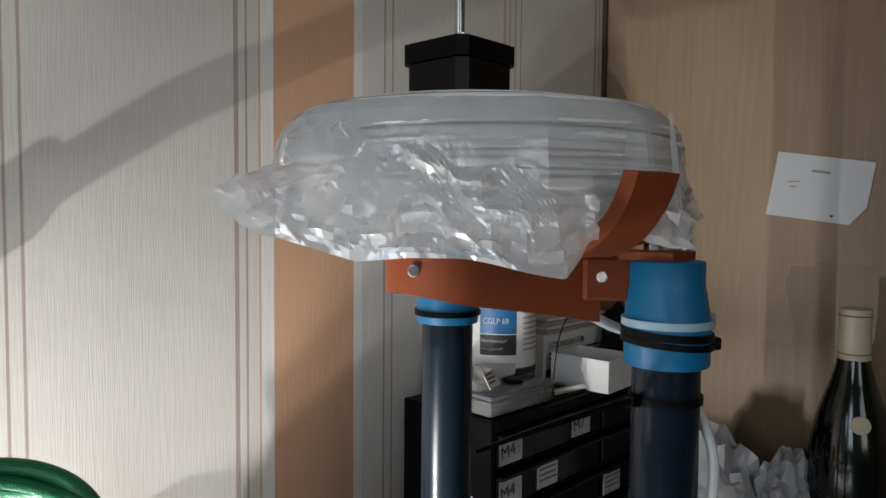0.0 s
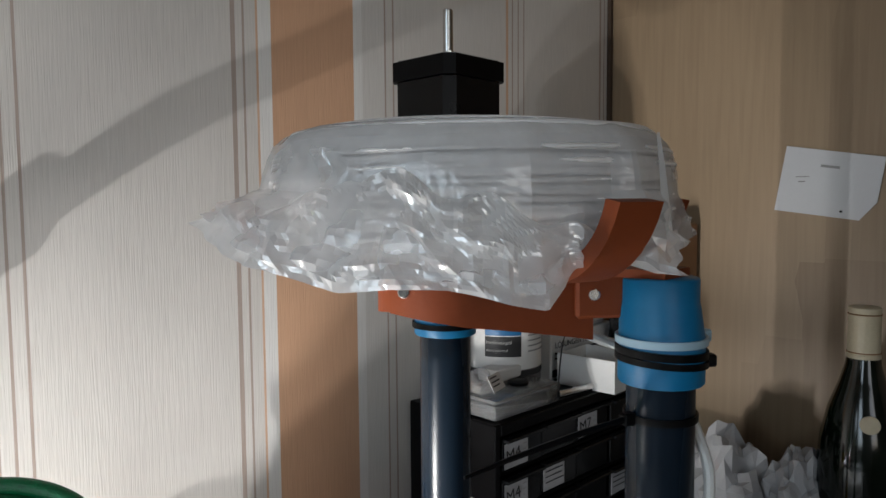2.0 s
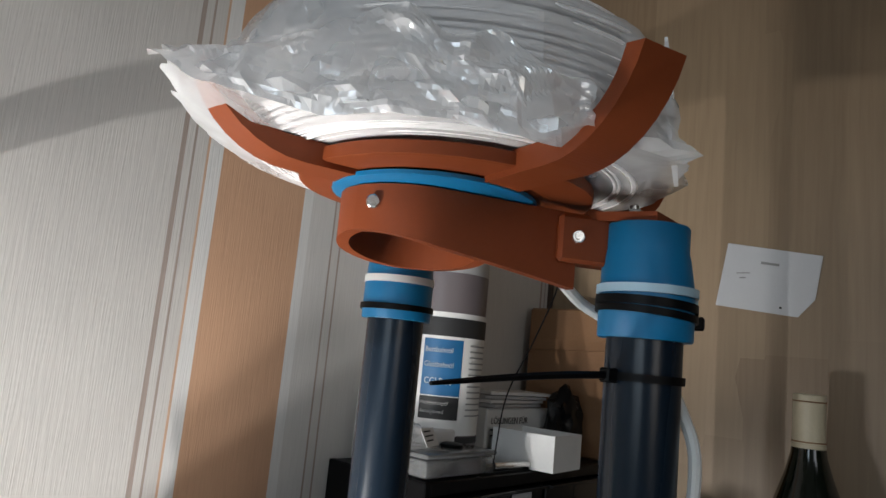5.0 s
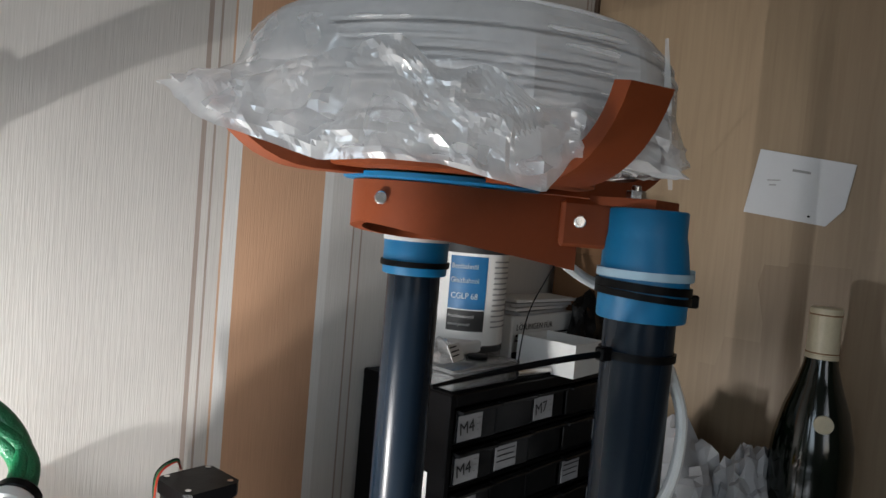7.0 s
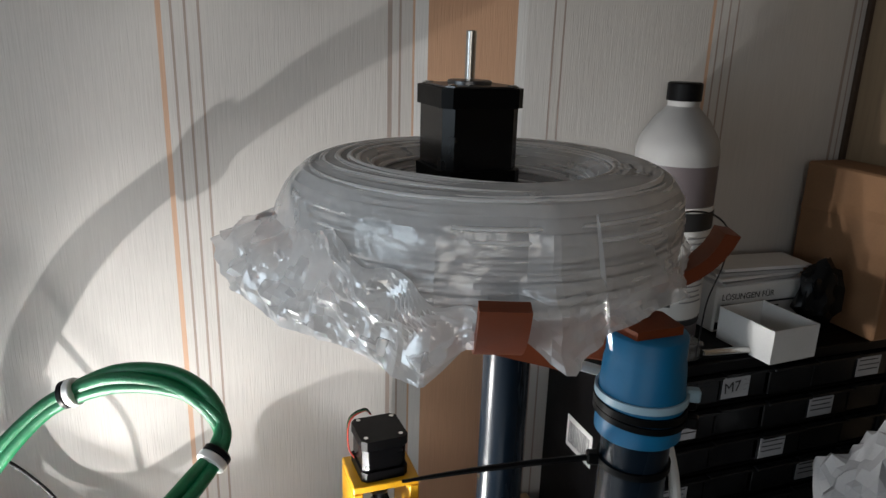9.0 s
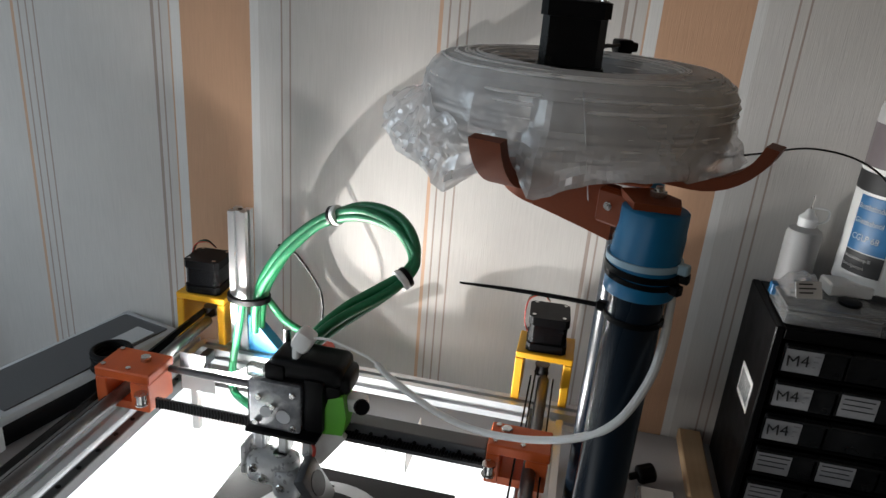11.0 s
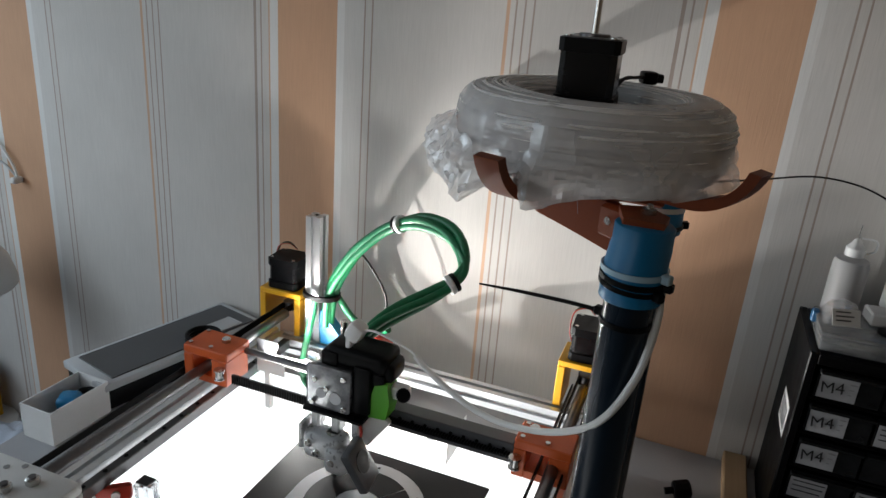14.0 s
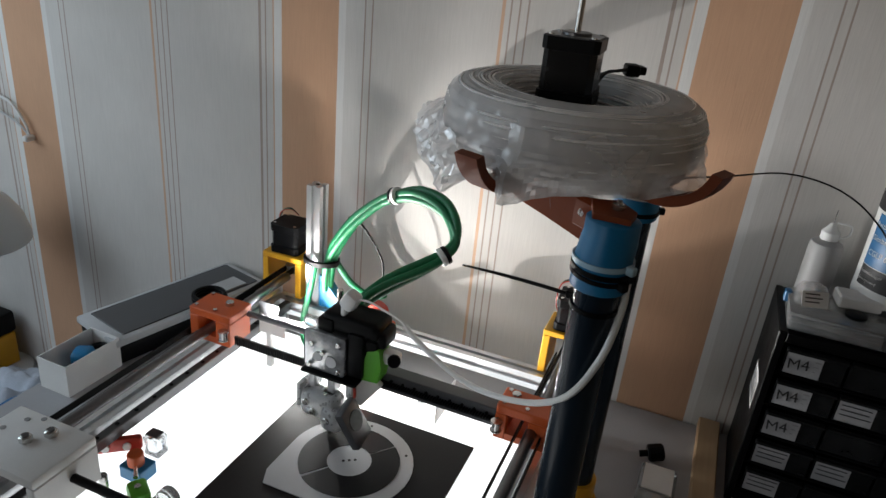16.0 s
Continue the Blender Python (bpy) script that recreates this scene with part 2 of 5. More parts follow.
DISC = mat("pale_grey_plastic_sheet", (0.52, 0.53, 0.54), 0.35, vary=0.05, scale=30, bump=0.02)
MILKY = mat("milky_acrylic", (0.60, 0.61, 0.62), 0.28, vary=0.2, scale=160, bump=0.25, trans=0.35)
CLEAR = mat("clear_acrylic", (0.86, 0.88, 0.89), 0.12, vary=0.05, scale=50, bump=0.05, trans=0.88)
HOSE = mat("green_braided_sleeve", (0.004, 0.145, 0.052), 0.36, vary=0.35, scale=300, bump=0.5, fine=900)
TIE_W = mat("clear_nylon_tie", (0.36, 0.52, 0.62), 0.35, vary=0.05, scale=60, bump=0.02)
LAB_D = mat("label_behind_plastic", (0.38, 0.385, 0.40), 0.35, vary=0.2, scale=60, bump=0.02)
PTFE = mat("white_ptfe_tube", (0.72, 0.72, 0.70), 0.3, vary=0.05, scale=60, bump=0.02)
SMOKE = mat("smoky_clear_acrylic", (0.34, 0.35, 0.37), 0.20, vary=0.5, scale=120, bump=0.15, trans=0.5)
FIL = mat("milky_filament", (0.95, 0.925, 0.915), 0.42, vary=0.10, scale=50, bump=0.03, trans=0.0)
BAG = film("clear_bag_film", 0.33, 0.10, color=(0.97, 0.97, 0.975), rough=0.15)
BAG_F = film("gathered_bag_film", 0.75, 0.22, color=(0.99, 0.985, 0.985), rough=0.15)
BAG_C = film("crumpled_small_bag_film", 0.18, 0.2)
OIL = mat("oil_in_cloudy_plastic", (0.125, 0.105, 0.11), 0.4, vary=0.06, scale=30, bump=0.03)
CLOUDY = mat("cloudy_white_plastic", (0.36, 0.355, 0.35), 0.42, vary=0.06, scale=30, bump=0.03)
LAB_W = mat("white_label", (0.70, 0.69, 0.67), 0.5, vary=0.05, scale=60, bump=0.02)
LAB_B = mat("blue_label", (0.008, 0.10, 0.24), 0.45, vary=0.05, scale=60, bump=0.0)
INK = mat("black_ink", (0.015, 0.015, 0.016), 0.6, vary=0.1, bump=0)
INK_G = mat("grey_ink", (0.28, 0.28, 0.28), 0.6, vary=0.1, bump=0)
DRAWER = mat("smoky_clear_drawer", (0.012, 0.0125, 0.0135), 0.2, vary=0.6, scale=45, bump=0.2, fine=120, spec=0.28)
CARDB = mat("brown_cardboard", (0.24, 0.125, 0.06), 0.75, vary=0.18, scale=25, bump=0.15)
GLASS_G = mat("dark_green_bottle_glass", (0.002, 0.005, 0.0025), 0.08, vary=0.2, scale=20, bump=0.0, spec=0.7)
FOIL = mat("cream_capsule_foil", (0.52, 0.46, 0.33), 0.42, vary=0.14, scale=60, bump=0.15)
TISSUE = mat("crumpled_white_paper", (0.42, 0.42, 0.43), 0.75, vary=0.1, scale=30, bump=0.2)
NOTE_M = mat("note_paper", (0.60, 0.61, 0.63), 0.7, vary=0.06, scale=20, bump=0.12)
CLOTH = mat("pale_blue_cloth", (0.46, 0.50, 0.57), 0.85, vary=0.25, scale=30, bump=0.5)
BLUE_C = mat("blue_cloth_straps", (0.01, 0.12, 0.30), 0.6, vary=0.2, scale=60, bump=0.3)
GREY_D = mat("dark_grey_screen", (0.060, 0.062, 0.067), 0.36, vary=0.2, scale=20, bump=0.04)
GREY_L = mat("light_grey_plastic", (0.44, 0.45, 0.46), 0.42, vary=0.08, scale=30, bump=0.05)
LAMP_W = mat("white_lamp_enamel", (0.66, 0.67, 0.67), 0.32, vary=0.04, scale=15, bump=0.02)
BROWN_D = mat("dark_gap_strip", (0.06, 0.036, 0.022), 0.7, vary=0.2)


# ---- mesh helpers ----
def B():
    return bmesh.new()


def box(bm, x0, x1, y0, y1, z0, z1, bevel=0.0, seg=1, turn=None):
    g = bmesh.ops.create_cube(bm, size=1)
    vs = g["verts"]
    c = Vector(((x0 + x1) / 2, (y0 + y1) / 2, (z0 + z1) / 2))
    bmesh.ops.scale(bm, vec=(x1 - x0, y1 - y0, z1 - z0), verts=vs)
    if bevel:
        es = list({e for v in vs for e in v.link_edges})
        r = bmesh.ops.bevel(bm, geom=es, offset=bevel, segments=seg, affect="EDGES", profile=0.5)
        vs = list({v for f in r["faces"] for v in f.verts} | {v for v in vs if v.is_valid})
    m = Matrix.Translation(c) @ (turn or Matrix())
    bmesh.ops.transform(bm, matrix=m, verts=[v for v in vs if v.is_valid])
    return bm


def ring_mesh(bm, rings, close_ends=True, loop=False):
    vs = [[bm.verts.new(p) for p in r] for r in rings]
    n = len(rings[0])
    pairs = list(zip(vs, vs[1:])) + ([(vs[-1], vs[0])] if loop else [])
    for a, b in pairs:
        for i in range(n):
            bm.faces.new((a[i], a[(i + 1) % n], b[(i + 1) % n], b[i]))
    if close_ends and not loop:
        bm.faces.new(vs[0][::-1])
        bm.faces.new(vs[-1])
    return bm


def lathe(bm, prof, cx, cy, seg=32, z=0.0):
    """A turned solid: (radius, height) from bottom to top."""
    rings = [[(cx + max(r, 1e-5) * math.cos(2 * math.pi * i / seg), cy + max(r, 1e-5) * math.sin(2 * math.pi * i / seg), z + h) for i in range(seg)] for r, h in prof]
    return ring_mesh(bm, rings)


def cyl(bm, p0, p1, r, seg=16, bevel=0.0):
    p0, p1 = Vector(p0), Vector(p1)
    d = (p1 - p0)
    q = d.to_track_quat("Z", "Y")
    L = d.length
    prof = [(r, 0), (r, L)] if not bevel else [(r - bevel, 0), (r, bevel), (r, L - bevel), (r - bevel, L)]
    rings = [[p0 + q @ Vector((rr * math.cos(2 * math.pi * i / seg), rr * math.sin(2 * math.pi * i / seg), h)) for i in range(seg)] for rr, h in prof]
    return ring_mesh(bm, rings)


def smooth_path(pts, n=8):
    """A smooth line through the points."""
    P = [Vector(p) for p in pts]
    P = [2 * P[0] - P[1]] + P + [2 * P[-1] - P[-2]]
    out = []
    for i in range(1, len(P) - 2):
        a, b, c, d = P[i - 1:i + 3]
        for k in range(n):
            t = k / n
            out.append(0.5 * ((2 * b) + (c - a) * t + (2 * a - 5 * b + 4 * c - d) * t * t + (3 * b - a - 3 * c + d) * t ** 3))
    return out + [P[-2]]


def tube(bm, pts, r, seg=8, taper=None):
    pts = [Vector(p) for p in pts]
    up, rings = None, []
    for i, p in enumerate(pts):
        d = (pts[min(i + 1, len(pts) - 1)] - pts[max(i - 1, 0)]).normalized()
        if up is None:
            up = d.orthogonal().normalized()
        up = (up - d * up.dot(d)).normalized()
        s = d.cross(up)
        rr = r if taper is None else r * taper(i / (len(pts) - 1))
        rings.append([p + rr * (math.cos(2 * math.pi * k / seg) * up + math.sin(2 * math.pi * k / seg) * s) for k in range(seg)])
    return ring_mesh(bm, rings)


def prism(bm, pts, z0, z1, m=None):
    """A flat outline, lifted from z0 to z1; m turns and moves it."""
    m = m or Matrix()
    rings = [[m @ Vector((x, y, z)) for x, y in pts] for z in (z0, z1)]
    return ring_mesh(bm, rings)


def torus(bm, c, R, r, seg=40, sec=8, zs=1.0):
    rings = []
    for i in range(seg):
        a = 2 * math.pi * i / seg
        rings.append([(c[0] + (R + r * math.cos(b)) * math.cos(a), c[1] + (R + r * math.cos(b)) * math.sin(a), c[2] + zs * r * math.sin(b)) for b in (2 * math.pi * k / sec for k in range(sec))])
    return ring_mesh(bm, rings, loop=True)


def mesh_of(name, bm, material, sharp=35):
    bmesh.ops.recalc_face_normals(bm, faces=bm.faces)
    me = bpy.data.meshes.new(name)
    bm.to_mesh(me)
    bm.free()
    me.materials.append(material)
    me.polygons.foreach_set("use_smooth", [True] * len(me.polygons))
    me.set_sharp_from_angle(angle=radians(sharp))
    return me


def thing(name, label, category, base, group="", kind=""):
    ob = new(name)
    ob.location = base
    ob.empty_display_size = 0.02
    return tagged(ob, label, category, group, kind)


def part(name, bm, material, parent, label="", sharp=35):
    """One mesh, in the place's own coordinates, under a thing or a part."""
    ob = new(name, mesh_of(name, bm, material, sharp))
    ob.parent = parent
    if parent.type == "EMPTY":
        ob.matrix_parent_inverse = Matrix.Translation(parent.location).inverted()
    return tagged(ob, label) if label else ob


def solid(name, bm, material, label="", category="", group="", kind="", sharp=35):
    """One mesh that is a whole thing or a piece of the setting."""
    return tagged(new(name, mesh_of(name, bm, material, sharp)), label, category, group, kind)


def words(text, size, m, material, parent, name="lettering", align="LEFT"):
    cu = bpy.data.curves.new(name, "FONT")
    cu.body, cu.size, cu.align_x, cu.extrude = text, size, align, 0.0001
    tmp = bpy.data.objects.new(name, cu)
    me = bpy.data.meshes.new_from_object(tmp)
    bpy.data.objects.remove(tmp)
    me.name = name
    me.transform(m)
    me.materials.clear()
    me.materials.append(material)
    ob = new(name, me)
    ob.parent = parent
    if parent.type == "EMPTY":
        ob.matrix_parent_inverse = Matrix.Translation(parent.location).inverted()
    return ob


# ---- the room ----
def build_room():
    solid("wall_north", box(B(), -1.25, 0.93, WALL_Y, WALL_Y + 0.12, 0, 2.5), PAPER, "papered wall with peach stripes and thin brown lines", "wall", kind="structure")
    solid("wall_east", box(B(), EAST_X, EAST_X + 0.10, -1.70, WALL_Y - 0.002, 0, 2.5), BEECH, "light beech laminate wall panel", "wall", kind="structure")
    bm = B()
    box(bm, -1.25, -1.15, -1.70, -0.52, 0, 2.5)
    box(bm, -1.25, -1.15, 0.40, WALL_Y - 0.002, 0, 2.5)
    box(bm, -1.25, -1.15, -0.52, 0.40, 0, 1.04)
    box(bm, -1.25, -1.15, -0.52, 0.40, 1.96, 2.5)
    solid("wall_west", bm, PLASTER, "plain pale plaster wall out of view, with a guessed window opening", "wall", kind="structure")
    bm = B()
    box(bm, -0.30, 0.93, -1.80, -1.702, 0, 2.5)
    box(bm, -1.25, -1.20, -1.80, -1.702, 0, 2.5)
    box(bm, -1.20, -0.30, -1.80, -1.702, 0, 1.10)
    box(bm, -1.20, -0.30, -1.80, -1.702, 2.10, 2.5)
    solid("wall_south", bm, PLASTER, "plain pale plaster wall out of view, with a guessed window opening", "wall", kind="structure")
    # made-up window round the added south fill; none is known in this wall
    w = thing("added_window", "guessed white framed window out of view, with daylight behind it", "window", (-0.75, -1.75, 1.102), kind="structure")
    bm = B()
    for x0, x1, z0, z1 in ((-1.198, -1.15, 1.102, 2.098), (-0.35, -0.302, 1.102, 2.098), (-1.148, -0.352, 1.102, 1.15), (-1.148, -0.352, 2.05, 2.098)):
        box(bm, x0, x1, -1.78, -1.73, z0, z1, 0.004)
    part("window_frame", bm, WHITE_P, w)
    solid("floor", box(B(), -1.25, 0.93, -1.80, 0.68, -0.05, -0.002), LINO, "grey linoleum floor", "floor", kind="structure")
    solid("ceiling", box(B(), -1.25, 0.93, -1.80, 0.68, 2.504, 2.55), PLASTER, "white plaster ceiling", "ceiling", kind="structure")
    w = thing("window_1", "guessed white framed window out of view, with daylight behind it", "window", (-1.20, -0.06, 1.042), kind="structure")
    bm = B()
    for y0, y1, z0, z1 in ((-0.518, -0.46, 1.042, 1.958), (0.34, 0.398, 1.042, 1.958), (-0.458, 0.338, 1.042, 1.10), (-0.458, 0.338, 1.90, 1.958), (-0.09, -0.03, 1.102, 1.898)):
        box(bm, -1.23, -1.18, y0, y1, z0, z1, 0.004)
    part("window_frame", bm, WHITE_P, w)
    # the dark joint between the paper and the panel
    solid("trim", box(B(), EAST_X - 0.006, EAST_X - 0.0005, WALL_Y - 0.006, WALL_Y - 0.0005, 1.17, 2.5), BROWN_D, "thin dark joint strip in the corner", "trim", kind="structure")


def build_bench():
    t = thing("workbench", "grey laminate workbench against the papered wall", "workbench", (0.2, 0.2, 0))
    part("top", box(B(), -0.346, EAST_X - 0.003, -0.12, WALL_Y - 0.003, TABLE_Z - 0.035, TABLE_Z, 0.003), BENCH, t)
    for x in (-0.33, 0.76):
        for y in (-0.08, 0.49):
            part("leg", box(B(), x, x + 0.05, y, y + 0.05, 0, TABLE_Z - 0.035, 0.003), DARK_STEEL, t)


def build_side_table():
    t = thing("side_table", "low pale side table beyond the end of the workbench", "side table", (-0.75, 0.25, 0))
    part("top", box(B(), -1.13, -0.375, -0.10, WALL_Y - 0.003, SIDE_Z - 0.03, SIDE_Z, 0.003), BENCH, t)
    for x in (-1.11, -0.43):
        for y in (-0.08, 0.49):
            part("leg", box(B(), x, x + 0.04, y, y + 0.04, 0, SIDE_Z - 0.03, 0.003), DARK_STEEL, t)


# ---- motor, used three times ----
def stepper(parts_of, cx, cy, z0, h, turn=0.0):
    """A square stepper: end caps, a narrower laminated body, chamfered corners."""
    def sq(s, ch):
        return [(s - ch, -s), (s, -s + ch), (s, s - ch), (s - ch, s), (-s + ch, s), (-s, s - ch), (-s, -s + ch), (-s + ch, -s)]
    m = Matrix.Translation((cx, cy, z0)) @ Matrix.Rotation(turn, 4, "Z")
    part("body", prism(B(), sq(0.0197, 0.0045), 0.0095, h - 0.0095, m), BLACK_G, parts_of)
    for a, b in ((0.0, 0.0092), (h - 0.0092, h)):
        part("end_cap", prism(B(), sq(0.0211, 0.0042), a, b, m), BLACK, parts_of)
    return m


def build_top_motor():
    cx, cy, h, z0 = 0.2395, 0.2665, 0.048, 1.434 - 0.048
    t = thing("stepper_motor", "black square stepper motor standing shaft up on the wrapped coil", "motor", (cx, cy, z0))
    m = stepper(t, cx, cy, z0, h, radians(2))
    part("face_plate", prism(B(), [(0.019, -0.0155), (0.019, 0.0155), (0.0155, 0.019), (-0.0155, 0.019), (-0.019, 0.0155), (-0.019, -0.0155), (-0.0155, -0.019), (0.0155, -0.019)], h + 0.0002, h + 0.0009, m), DARK_STEEL, t, "dull grey metal face plate")
    part("boss", lathe(B(), [(0.011, 0), (0.011, 0.0016), (0.0105, 0.002)], cx, cy, 24, z0 + h + 0.0009), DARK_STEEL, t)
    part("shaft", lathe(B(), [(0.0025, 0), (0.0025, 0.0235), (0.0021, 0.024)], cx, cy, 14, z0 + h + 0.002), STEEL, t, "bright steel shaft")
    for sx in (-1, 1):
        for sy in (-1, 1):
            p = m @ Vector((0.0155 * sx, 0.0155 * sy, h + 0.0009))
            part("screw", lathe(B(), [(0.0022, 0), (0.0022, 0.0006), (0.0012, 0.0007)], p.x, p.y, 10, p.z), STEEL, t)
    part("cable_socket", box(B(), cx + 0.004, cx + 0.019, cy + 0.0205, cy + 0.027, z0 + 0.002, z0 + 0.011, 0.001), BLACK, t)
    for k in range(3):
        pts = smooth_path([(cx + 0.008 + 0.003 * k, cy + 0.025, z0 + 0.008), (cx + 0.016 + 0.002 * k, cy + 0.040, z0 + 0.017 + 0.001 * k), (cx + 0.027, cy + 0.062 - 0.002 * k, z0 + 0.019), (cx + 0.034, cy + 0.078, z0 + 0.019)])
        part("cable", tube(B(), pts, 0.0012), BLACK, t)
    bm = B()
    box(bm, cx + 0.028, cx + 0.040, cy + 0.072, cy + 0.086, z0 + 0.013, z0 + 0.023, 0.002, 2, Matrix.Rotation(0.4, 4, "Z"))
    box(bm, cx + 0.030, cx + 0.044, cy + 0.082, cy + 0.094, z0 + 0.014, z0 + 0.021, 0.0015, 2, Matrix.Rotation(0.5, 4, "Z"))
    part("cable_plug", bm, BLACK, t)


# ---- coil, bag and holder ----
CX, CY = 0.248, 0.260


def build_coil():
    t = thing("filament_coil", "thick coil of milky white filament, hundreds of loose windings", "filament coil", (CX, CY, 1.342))
    rng = random.Random(4)
    verts, faces = [], []
    seg, sec, r = 72, 5, 0.00105

    def ring(R, z, wob, ph):
        o = len(verts)
        for i in range(seg):
            a = 2 * math.pi * i / seg
            rr = R + wob * math.sin(2 * a + ph) + 0.4 * wob * math.sin(5 * a + 2 * ph)
            zz = z + wob * 1.3 * math.sin(a + ph * 1.7) + wob * 0.5 * math.sin(3 * a + ph)
            for k in range(sec):
                b = 2 * math.pi * k / sec
                verts.append((CX + (rr + r * math.cos(b)) * math.cos(a), CY + (rr + r * math.cos(b)) * math.sin(a), zz + r * math.sin(b)))
        for i in range(seg):
            for k in range(sec):
                faces.append((o + i * sec + k, o + ((i + 1) % seg) * sec + k, o + ((i + 1) % seg) * sec + (k + 1) % sec, o + i * sec + (k + 1) % sec))
    # outer side, rounded shoulders, top and inner side
    line = []
    for i in range(116):
        a = 2 * math.pi * i / 116
        ca, sa = math.cos(a), math.sin(a)
        line.append((0.0722 + 0.0235 * math.copysign(abs(ca) ** 0.72, ca), 1.3725 + 0.0262 * math.copysign(abs(sa) ** 0.78, sa)))
    for R, z in line:
        ring(R + rng.uniform(-0.0008, 0.0008), z + rng.uniform(-0.0004, 0.0004), rng.uniform(0.0002, 0.0009), rng.uniform(0, 6.28))
    me = bpy.data.meshes.new("winding")
    me.from_pydata(verts, [], faces)
    me.materials.append(FIL)
    me.polygons.foreach_set("use_smooth", [True] * len(me.polygons))
    ob = new("winding", me)
    ob.parent = t
    ob.matrix_parent_inverse = Matrix.Translation(t.location).inverted()
    tagged(ob, kind="stuff")
    bm = B()
    rings = []
    for i in range(64):
        a = 2 * math.pi * i / 64
        sect = [(0.058, 1.350), (0.086, 1.350), (0.0930, 1.360), (0.0930, 1.385), (0.084, 1.394), (0.062, 1.394), (0.0535, 1.384), (0.0535, 1.360)]
        rings.append([(CX + R * math.cos(a), CY + R * math.sin(a), z) for R, z in sect])
    part("core", ring_mesh(bm, rings, loop=True), FIL, t)


def build_bag():
    """A thin bag drawn over the coil: folded top, tight sides, a ragged hem with hanging corners."""
    t = thing("plastic_bag", "clear wrinkled plastic bag pulled loosely over the filament coil", "plastic bag", (CX, CY, 1.335))
    # hem: direction in degrees, reach from the middle, height
    hem = [(-180, 0.123, 1.348), (-170, 0.116, 1.342), (-160, 0.109, 1.337), (-150, 0.107, 1.338), (-140, 0.107, 1.338), (-130, 0.109, 1.335), (-123, 0.112, 1.333), (-116, 0.101, 1.345), (-104, 0.100, 1.346),
           (-97, 0.121, 1.337), (-91, 0.112, 1.342), (-83, 0.104, 1.346), (-70, 0.101, 1.348), (-52, 0.101, 1.348), (-40, 0.101, 1.348), (-20, 0.102, 1.349), (10, 0.102, 1.350), (45, 0.102, 1.350),
           (90, 0.102, 1.350), (125, 0.104, 1.352), (145, 0.110, 1.354), (158, 0.119, 1.357), (164, 0.124, 1.360), (170, 0.128, 1.361), (176, 0.126, 1.354), (180, 0.123, 1.348)]

    def at(a):
        for (a0, r0, z0), (a1, r1, z1) in zip(hem, hem[1:]):
            if a0 <= a <= a1:
                k = (a - a0) / (a1 - a0)
                return r0 + (r1 - r0) * k, z0 + (z1 - z0) * k
        return hem[0][1:]
    N, K = 210, 30
    rings = []
    for j in range(K):
        v = j / (K - 1)
        row = []
        for i in range(N):
            a = -180 + 360 * i / N
            hr, hz = at(a)
            out = max(0.0, hr - 0.104)
            if v < 0.40:
                k = math.pi * (1 - v / 0.40)
                R = 0.0722 + 0.0249 * math.copysign(abs(math.cos(k)) ** 0.72, math.cos(k)) + 0.25 * out * (v / 0.40) ** 2
                z = 1.3725 + 0.0275 * math.sin(k) ** 0.78 if 0 < v else 1.3725
            elif v < 0.80:
                k = (v - 0.40) / 0.40
                r0 = 0.0971 + 0.25 * out
                R, z = r0 + (hr - r0) * k ** 1.1, 1.3725 + (hz - 1.3725) * k
            else:
                k = (v - 0.80) / 0.20
                R, z = hr + (0.060 - hr) * k, hz + (1.3455 - hz) * min(1, 2.2 * k)
            ar = radians(a)
            q = Vector((R * math.cos(ar), R * math.sin(ar), z * 1.4))
            amp = 0.0003 + 0.0115 * max(0, min(v, 0.8) - 0.42) + 0.05 * out * (0.35 < v < 0.8)
            if v > 0.82:
                amp = 0.0004
            # ridged folds: sharp crests between flat flanks
            n1 = 0.9 - 1.8 * abs(noise.noise(q * 24)) - 1.1 * abs(noise.noise(q * 52 + Vector((3, 1, 7)))) - 0.5 * abs(noise.noise(q * 110))
            off = amp * 2.0 * n1
            R2 = R + off if v > 0.8 or v < 0.36 else max(R + off, 0.0968)
            row.append((CX + R2 * math.cos(ar), CY + R2 * math.sin(ar), z + 0.5 * off + (0.002 * noise.noise(q * 25) if 0.42 < v < 0.75 else 0)))
        rings.append(row)
    part("film", ring_mesh(B(), rings, close_ends=False), BAG, t, sharp=14)
    # spare film gathered in layered folds on the side towards the room's corner
    M, L = 90, 22
    bm = B()
    grid = []
    for i in range(M + 1):
        a = -192 + 82 * i / M
        hr, hz = at(a if a >= -180 else a + 360)
        ztop = 1.3900 - 0.036 * (i / M) ** 1.5 + 0.003 * math.sin(i * 0.31)
        col = []
        for j in range(L + 1):
            k = j / L
            z = ztop + (hz - 0.0015 - ztop) * k
            base = max(0.0985, 0.0985 + (hr + 0.0015 - 0.0985) * (1.3725 - z) / (1.3725 - hz + 1e-6)) if z < 1.3725 else 0.0985 - 0.004 * (z - 1.3725) / 0.0175
            ar = radians(a)
            q = Vector((base * math.cos(ar), base * math.sin(ar), z * 1.3))
            fold = 0.0085 - 0.016 * abs(noise.noise(q * 27 + Vector((5, 2, 1)))) - 0.009 * abs(noise.noise(q * 60)) - 0.004 * abs(noise.noise(q * 120))
            R = base + 0.0008 + max(0.0, fold) * (0.25 + 0.75 * math.sin(math.pi * min(1.0, 0.12 + 0.75 * k)))
            col.append(bm.verts.new((CX + R * math.cos(ar), CY + R * math.sin(ar), z + 0.0012 * noise.noise(q * 40))))
        grid.append(col)
